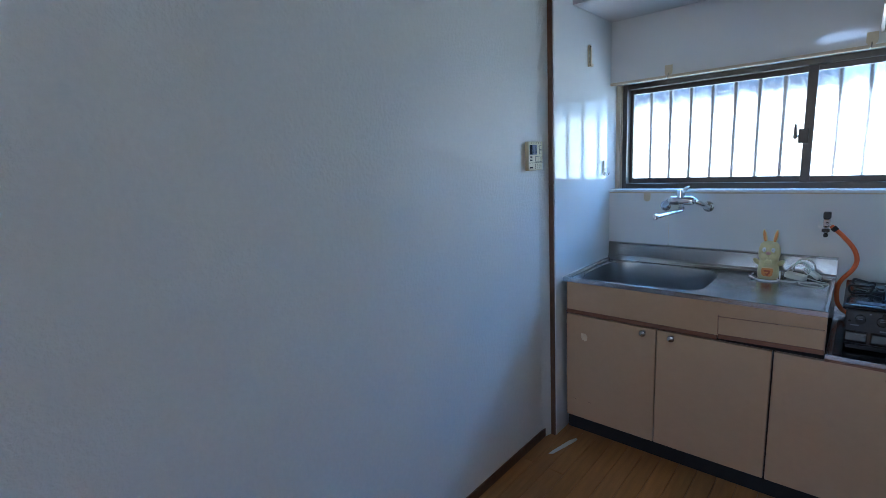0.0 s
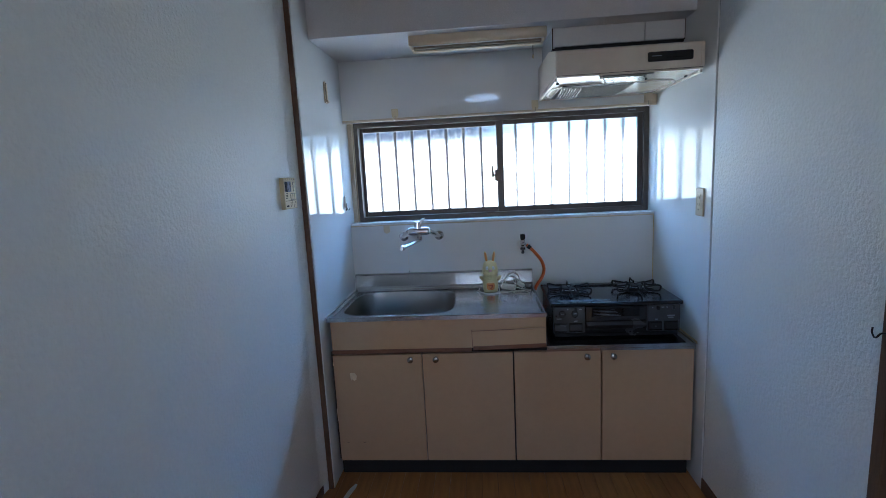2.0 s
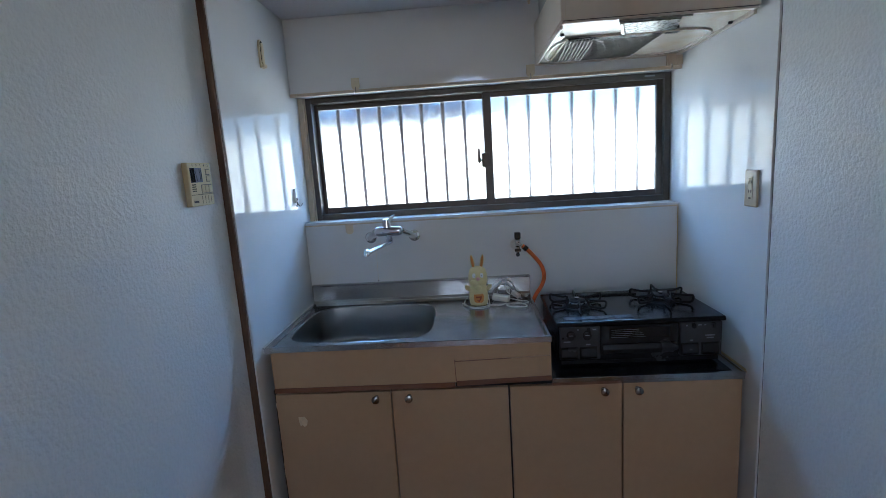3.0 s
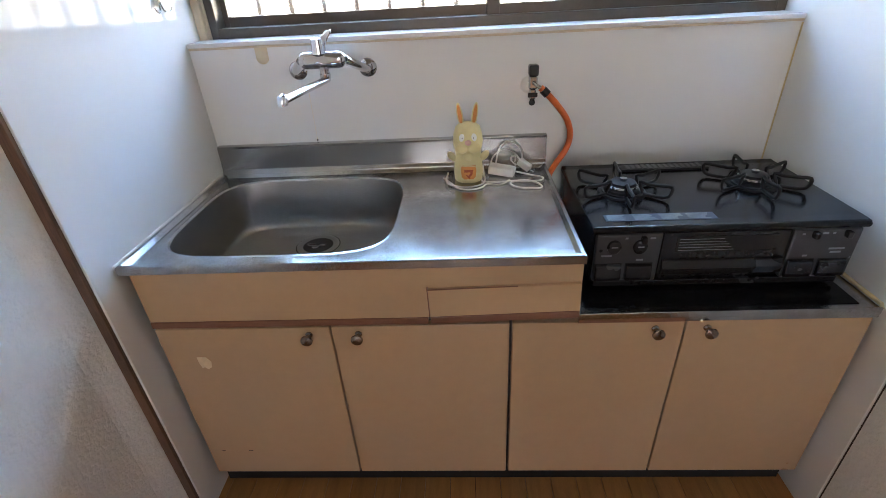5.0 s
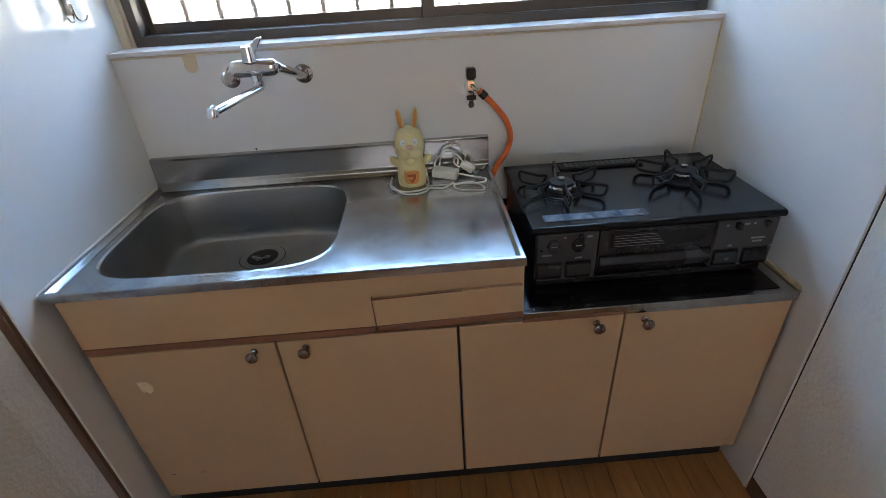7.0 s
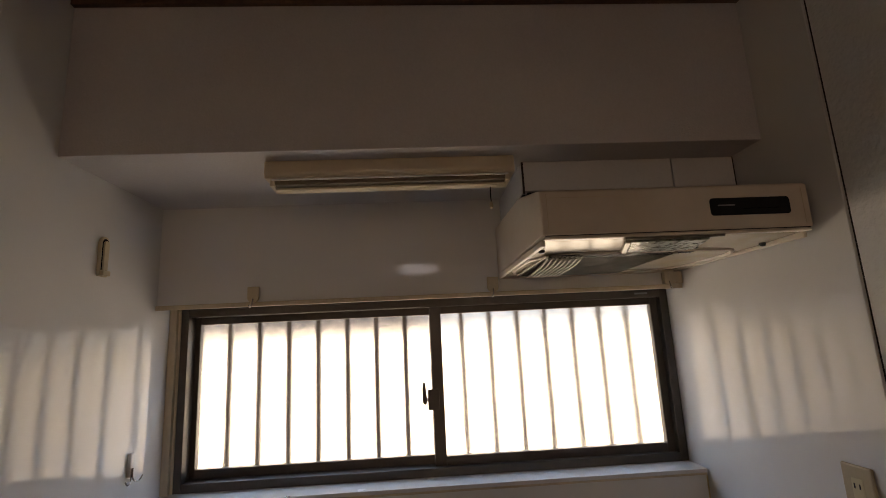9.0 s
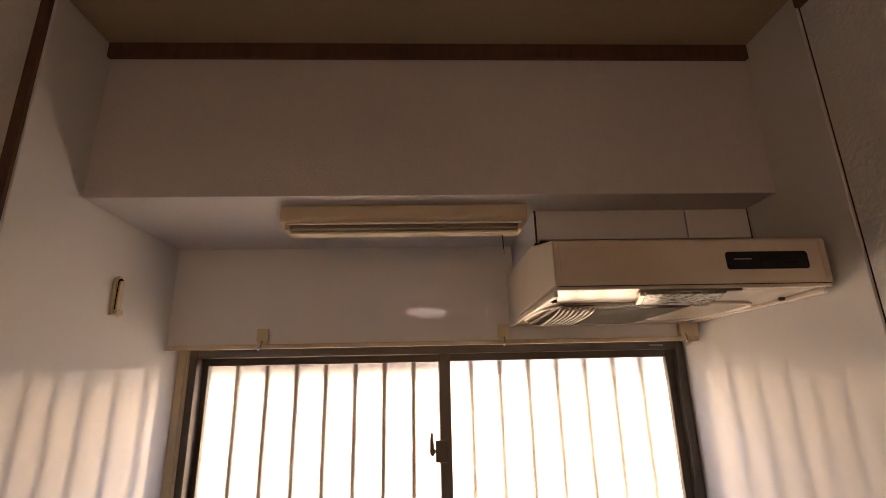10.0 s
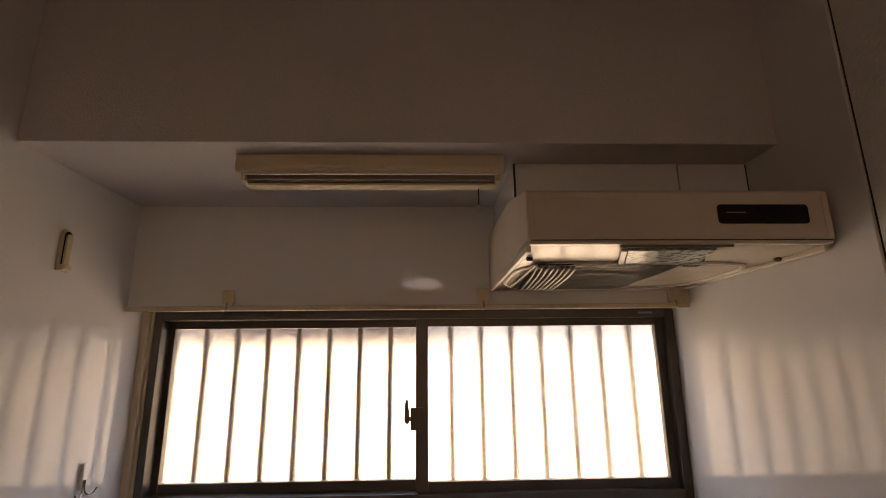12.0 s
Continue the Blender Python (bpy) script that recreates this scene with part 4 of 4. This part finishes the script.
pan = part("underside_pan", prism(B(), [(HY + 0.021, 1.8275), (HY + 0.021, 1.8335), (-0.016, 1.8265), (-0.016, 1.8205), (-0.40, 1.8225)], "x", HX0 + 0.011, HX1 - 0.011, bevel=0.001), HOOD_PAN, hood, "greasy hood underside")
# pressed oval around the fan
oval = [(1.352 + 0.274 * math.copysign(abs(math.cos(t)) ** 0.4, math.cos(t)), -0.222 + 0.182 * math.copysign(abs(math.sin(t)) ** 0.5, math.sin(t)), 1.8210) for t in [2 * math.pi * k / 48 for k in range(48)]]
part("pressed_rim", tube(B(), oval, 0.006, 8, closed=True, flat=0.8), HOOD, pan)
fan = part("fan_opening", boxed(1.112, 1.425, -0.405, -0.075, 1.8165, 1.8195, bevel=0.001), STOVE_BLACK, pan, "dark fan opening")
for k in range(20):
    y = -0.395 + 0.0162 * k
    wave = [(1.104, y + 0.004, 1.8150), (1.118, y - 0.004, 1.8115), (1.134, y + 0.004, 1.8105), (1.150, y - 0.003, 1.8100), (1.300, y, 1.8095), (1.405, y, 1.8105), (1.432, y, 1.8150)]
    part("grille_wire", tube(B(), smooth_path(wave, 3), 0.0017, 6), GRILLE, fan)
for k in range(8):
    x = 1.110 + 0.0125 * k
    part("grille_wire", tube(B(), smooth_path([(x, -0.400, 1.8140), (x + 0.004, -0.33, 1.8055), (x + 0.012, -0.22, 1.8045), (x + 0.022, -0.11, 1.8060), (x + 0.026, -0.080, 1.8140)], 4), 0.0024, 6), GRILLE, fan)
for x in (1.106, 1.430):
    part("grille_bar", boxed(x - 0.004, x + 0.004, -0.408, -0.072, 1.8135, 1.8185, bevel=0.001), HOOD_PAN, fan)
part("lamp_cover", prism(B(), [(1.252, -0.550), (1.425, -0.552), (1.462, -0.425), (1.300, -0.415)], "z", 1.8165, 1.8262, bevel=0.002), LAMP_COVER, pan, "frosted grey lamp cover")
part("lamp_frame", boxed(1.235, 1.455, HY + 0.010, HY + 0.0185, 1.8205, 1.8258, bevel=0.001), GRILLE, pan)
part("lamp_bracket", prism(B(), [(1.238, -0.550), (1.250, -0.550), (1.298, -0.414), (1.286, -0.414)], "z", 1.8145, 1.8262, bevel=0.001), HOOD_PAN, pan)
for x, y in ((1.082, -0.450), (1.290, -0.425), (1.458, -0.440), (1.628, -0.440)):
    part("screw_knob", lathe(B(), [(0.007, 0.0), (0.0075, -0.006), (0.005, -0.009), (0, -0.0095)], Matrix.Translation((x, y, 1.8255)), 14), DARK_METAL, pan, "small dark screw knob")
for k in range(6):
    part("vent_slit", boxed(1.440 + k * 0.009, 1.444 + k * 0.009, -0.395, -0.365, 1.8180, 1.8235), STOVE_BLACK, pan)


def rounded(x0, x1, z0, z1, r):
    """A rounded rectangle as an outline."""
    corners = ((x1 - r, z1 - r, 0), (x0 + r, z1 - r, 90), (x0 + r, z0 + r, 180), (x1 - r, z0 + r, 270))
    return [(x + r * math.cos(radians(a + 18 * k)), z + r * math.sin(radians(a + 18 * k))) for x, z, a in corners for k in range(6)]


ctrl = part("control_panel", prism(B(), rounded(1.424, 1.602, 1.864, 1.902, 0.006), "y", HY - 0.003, HY - 0.0003, bevel=0.0008), BLACK_MATTE, hood, "dark switch panel")
part("print_bar", boxed(1.440, 1.478, HY - 0.0036, HY - 0.0031, 1.8845, 1.8872), LABEL_GREY, ctrl)
part("switch_slider", boxed(1.497, 1.575, HY - 0.0042, HY - 0.0031, 1.8765, 1.8790, bevel=0.0004), STOVE_BLACK, ctrl)
for x in (HX0 + 0.013, HX1 - 0.016):
    part("front_seam", boxed(x, x + 0.0012, HY - 0.0007, HY + 0.0005, 1.840, 1.925), CASING, hood)
# Dark strip put in for the shade above the rim.
part("rim_shadow_gap", boxed(HX0 + 0.006, HX1 - 0.006, HY + 0.001, HY + 0.003, 1.8325, 1.8340), CARCASS, hood)
part("front_crease", boxed(HX0 + 0.020, HX0 + 0.18, HY - 0.0008, HY + 0.0005, 1.9145, 1.9155), CASING, hood)
filler = thing("hood_filler_box", (1.36, -0.17, 1.99), "white filler boards above the range hood", "filler panel")
part("board", boxed(1.082, 1.4855, -0.343, -0.330, 2.003, 2.0835, bevel=0.001), SILL, filler)
part("board", boxed(1.4885, 1.6590, -0.343, -0.330, 2.003, 2.0835, bevel=0.001), SILL, filler)
part("side_board", boxed(1.076, 1.0885, -0.338, -0.0012, 1.998, 2.0835, bevel=0.001), SILL, filler)
# Dark strips stand in the gaps round the boards to give their shade.
part("gap_shade_strip", boxed(1.0772, 1.0817, -0.3436, -0.3385, 1.996, 2.0835), CARCASS, filler)
part("gap_shade_strip", boxed(1.6592, 1.6616, -0.3436, -0.330, 1.998, 2.0835), CARCASS, filler)
part("gap_shade_strip", boxed(1.078, 1.661, -0.3295, -0.31, 1.9850, 2.083), BLACK_MATTE, filler)

# ---- the strip lamp under the soffit ----
lamp = thing("kitchen_lamp", (0.736, -0.33, 2.084), "yellowed plastic fluorescent strip lamp, switched off", "ceiling lamp")
LX0, LX1 = 0.425, 1.047
bm = prism(B(), [(-0.398, 2.0838), (-0.402, 2.0497), (-0.396, 2.0388), (-0.318, 2.0388), (-0.310, 2.0497), (-0.310, 2.0838)], "x", LX0, LX1, bevel=0.004)
house = part("housing", bm, FIXTURE, lamp)
part("end_cap", boxed(LX0 + 0.012, LX0 + 0.022, -0.390, -0.326, 2.0208, 2.0386, bevel=0.002), FIXTURE, lamp)
part("end_cap", boxed(LX1 - 0.022, LX1 - 0.012, -0.390, -0.326, 2.0208, 2.0386, bevel=0.002), FIXTURE, lamp)
part("diffuser", prism(B(), [(-0.384, 2.0384), (-0.380, 2.0278), (-0.368, 2.0236), (-0.330, 2.0236), (-0.330, 2.0384)], "x", LX0 + 0.0225, LX1 - 0.0225, bevel=0.001), FIXTURE_SLOT, lamp, "tinted diffuser")
part("lower_lip", boxed(LX0 + 0.020, LX1 - 0.020, -0.368, -0.334, 2.0175, 2.0233, bevel=0.002), FIXTURE, lamp)
part("bright_edge", boxed(LX0 + 0.016, LX1 - 0.016, -0.3935, -0.3885, 2.0345, 2.0384, bevel=0.0008), WHITE_PLASTIC, lamp)
cord = part("pull_cord", tube(B(), [(0.990, -0.345, 2.0177), (0.990, -0.345, 1.9756)], 0.0016, 6), DARK_METAL, lamp)
part("cord_bead", lathe(B(), [(0.0, 1.9576), (0.0045, 1.9608), (0.005, 1.9686), (0.003, 1.9764), (0, 1.9771)], Matrix.Translation((0.990, -0.345, 0)), 12), BEIGE_PLASTIC, cord)

# ---- small things on the walls ----
def wall_hook(x, z, group):
    h = thing("adhesive_hook", (x, -0.003, z), "yellowed adhesive hook stuck above the window" if z > 1.5 else "yellowed adhesive plate below the window sill", "hook", group)
    part("plate", prism(B(), [(x + 0.018, z + 0.026), (x - 0.018, z + 0.026)] + [(x - 0.018 * math.cos(radians(a)), z - 0.008 - 0.016 * math.sin(radians(a))) for a in range(0, 181, 20)], "y", -0.0175 if z > 1.5 else -0.003, -0.0125 if z > 1.5 else -0.0003, bevel=0.0012), BEIGE_PLASTIC, h)
    if z > 1.5:
        part("hook_tip", ellipsoid(B(), (x - 0.004, -0.032, z - 0.036), (0.0042, 0.0042, 0.0050), 0, 10), WHITE_PLASTIC, h, "white hook tip")
        part("hook_pin", tube(B(), smooth_path([(x, -0.018, z - 0.012), (x, -0.024, z - 0.026), (x - 0.003, -0.030, z - 0.036), (x - 0.006, -0.036, z - 0.034)], 4), 0.0022, 8), HOOK_METAL, h)
    return h


for x in (0.278, 1.033, 1.616):
    wall_hook(x, 1.795, "hooks above the window")
wall_hook(0.187, 1.163, "")

holder = thing("utensil_clip", (PW, -0.277, 1.883), "cream plastic wall clip with a slotted front", "wall clip")
cm = Matrix.Translation((PW, -0.277, 1.883))
def arch(half, low, high):
    """An upright outline with a round head, as (y, z) pairs."""
    return [(-half, low), (half, low)] + [(half * math.cos(radians(a)), high - half + half * math.sin(radians(a))) for a in range(0, 181, 15)]


def on_clip(outline):
    return [(y - 0.277, z + 1.883) for y, z in outline]


part("clip_body", prism(B(), on_clip(arch(0.017, -0.052, 0.052)), "x", PW + 0.0003, PW + 0.008, bevel=0.002), BEIGE_PLASTIC, holder)
# No groove is cut; a dark sheet gives its shade round the tongue.
part("clip_groove_shade", prism(B(), on_clip(arch(0.0115, -0.036, 0.046)), "x", PW + 0.0078, PW + 0.0090), INK, holder)
part("clip_tongue", prism(B(), on_clip(arch(0.0085, -0.036, 0.040)), "x", PW + 0.0082, PW + 0.013, bevel=0.0015), BEIGE_PLASTIC, holder)
part("clip_foot", boxed(0.0079, 0.018, -0.015, 0.015, -0.050, -0.037, bevel=0.003, m=cm), BEIGE_PLASTIC, holder)

hk = thing("double_hook", (PW, -0.092, 1.335), "white plastic wall hook with two wire prongs", "hook")
hm = Matrix.Translation((PW, -0.092, 1.335))
part("hook_body", boxed(0.0003, 0.010, -0.008, 0.008, -0.034, 0.030, bevel=0.0035, m=hm), WHITE_PLASTIC, hk)
for s in (-1, 1):
    pts = [(0.0105, s * 0.003, -0.010), (0.011, s * 0.004, -0.034), (0.013, s * 0.012, -0.046), (0.016, s * 0.028, -0.047), (0.018, s * 0.040, -0.037)]
    part("prong", tube(B(), [hm @ Vector(p) for p in smooth_path(pts, 4)], 0.0019, 8), KNOB, hk)

outlet = thing("wall_outlet", (PE, -0.547, 1.284), "beige double power outlet on the wall panel", "power outlet")
om = Matrix.Translation((PE, -0.547, 1.284))
part("cover_plate", boxed(-0.008, -0.0003, -0.035, 0.035, -0.060, 0.060, bevel=0.004, m=om), TAN_PLASTIC, outlet)
socket = part("socket_insert", boxed(-0.0098, -0.0075, -0.0125, 0.0125, -0.035, 0.035, bevel=0.001, m=om), IVORY, outlet)
for z in (0.020, -0.009):
    for y in (-0.006, 0.006):
        part("slot", boxed(-0.0104, -0.0096, y - 0.0014, y + 0.0014, z - 0.005, z + 0.005, m=om), CARCASS, socket)
part("earth_terminal", boxed(-0.0104, -0.0096, -0.006, 0.006, -0.033, -0.029, m=om), CARCASS, socket)

remote = thing("water_heater_remote", (W, -0.764, 1.41), "ivory water heater remote panel on the wall", "wall remote")
rm = Matrix.Translation((W, -0.760, 1.410))
part("casing", boxed(0.0003, 0.0195, -0.060, 0.060, -0.063, 0.063, bevel=0.003, m=rm), IVORY, remote)
display = part("display", boxed(0.0192, 0.0205, -0.052, 0.008, 0.006, 0.048, bevel=0.0005, m=rm), LCD, remote, "blue-grey display")
part("display_shade", boxed(0.0204, 0.0207, -0.0515, -0.030, 0.0065, 0.0475, m=rm), INK, display, "dark part of the display")
for pts in ([(-0.026, 0.043), (-0.024, 0.026), (-0.020, 0.010), (-0.004, 0.010), (-0.003, 0.028), (-0.006, 0.044)], [(0.000, 0.044), (0.004, 0.030), (0.003, 0.012)], [(-0.046, 0.044), (-0.040, 0.026), (-0.044, 0.010)]):
    part("display_line", tube(B(), [rm @ Vector((0.0208, y, z)) for y, z in pts], 0.0007, 5), STOVE_GREY, display)
for y, z, w, h in ((0.039, 0.036, 0.0085, 0.007), (0.039, 0.016, 0.0085, 0.007), (0.006, -0.014, 0.008, 0.011), (0.025, -0.014, 0.008, 0.011), (0.044, -0.014, 0.008, 0.011)):
    button = part("button", boxed(0.0192, 0.0215, y - w, y + w, z - h, z + h, bevel=0.001, m=rm), IVORY, remote)
    part("button_edge", boxed(0.0190, 0.0198, y - w - 0.0022, y + w + 0.0022, z - h - 0.0022, z + h + 0.0022, m=rm), STOVE_GREY, button)
for k in range(4):
    part("speaker_slot", boxed(0.0192, 0.0200, -0.050, -0.030, -0.020 + 0.006 * k, -0.0170 + 0.006 * k, m=rm), INK, remote)
part("flap_line", boxed(0.0192, 0.0199, -0.058, 0.058, -0.0302, -0.0288, m=rm), INK, remote)
for k in range(4):
    part("flap_seam", boxed(0.0192, 0.0199, -0.006 + 0.016 * k, -0.0045 + 0.016 * k, -0.056, -0.034, m=rm), INK, remote)
for k in range(5):
    part("top_notch", boxed(0.0192, 0.0199, -0.036 + 0.020 * k, -0.0345 + 0.020 * k, 0.052, 0.060, m=rm), STOVE_GREY, remote)
part("print_bar", boxed(0.0192, 0.0200, -0.050, -0.026, -0.053, -0.047, m=rm), INK, remote)

cup = thing("cup_hook", (E_ - 0.03, DY1 + 0.01, 1.03), "black screw hook on the door frame", "hook")
cx, cy, cz = E_ - 0.012, DY1 - 0.012, 1.035
part("hook_wire", tube(B(), smooth_path([(cx, cy, cz), (cx - 0.010, cy + 0.001, cz), (cx - 0.014, cy + 0.006, cz - 0.010), (cx - 0.014, cy + 0.014, cz - 0.012), (cx - 0.014, cy + 0.021, cz - 0.002), (cx - 0.014, cy + 0.020, cz + 0.010)], 5), 0.0022, 8), DARK_METAL, cup)

scrap = piece("paper_strip", prism(B(), [(0.026, -0.806), (0.043, -0.792), (0.062, -0.720), (0.082, -0.640), (0.083, -0.616), (0.073, -0.610), (0.054, -0.650), (0.040, -0.720), (0.028, -0.780)], "z", 0.0006, 0.0022), PAPER, None)
tagged(scrap, "torn strip of white paper lying on the floor", "paper strip")

# ---- floor planks, last ----
PW_ = 0.0757
lengths = (0.9, 1.8)
shared = {}
for ln in lengths:
    shared[ln] = mesh_of(boxed(0.0008, PW_ - 0.0008, 0.0006, ln - 0.0006, -0.0115, 0.0, bevel=0.0009, seg=1), "plank", PLANK)
rng = random.Random(7)
for k in range(-2, 62):
    y = -0.45 + rng.choice((0.0, 0.3, 0.45)) if k < 23 else -3.85
    while y > SOUTH:
        ln = rng.choice(lengths)
        y -= ln
        p = new("plank", shared[ln])
        p.location = (0.0015 + PW_ * k, y, 0)
        p.parent = floor
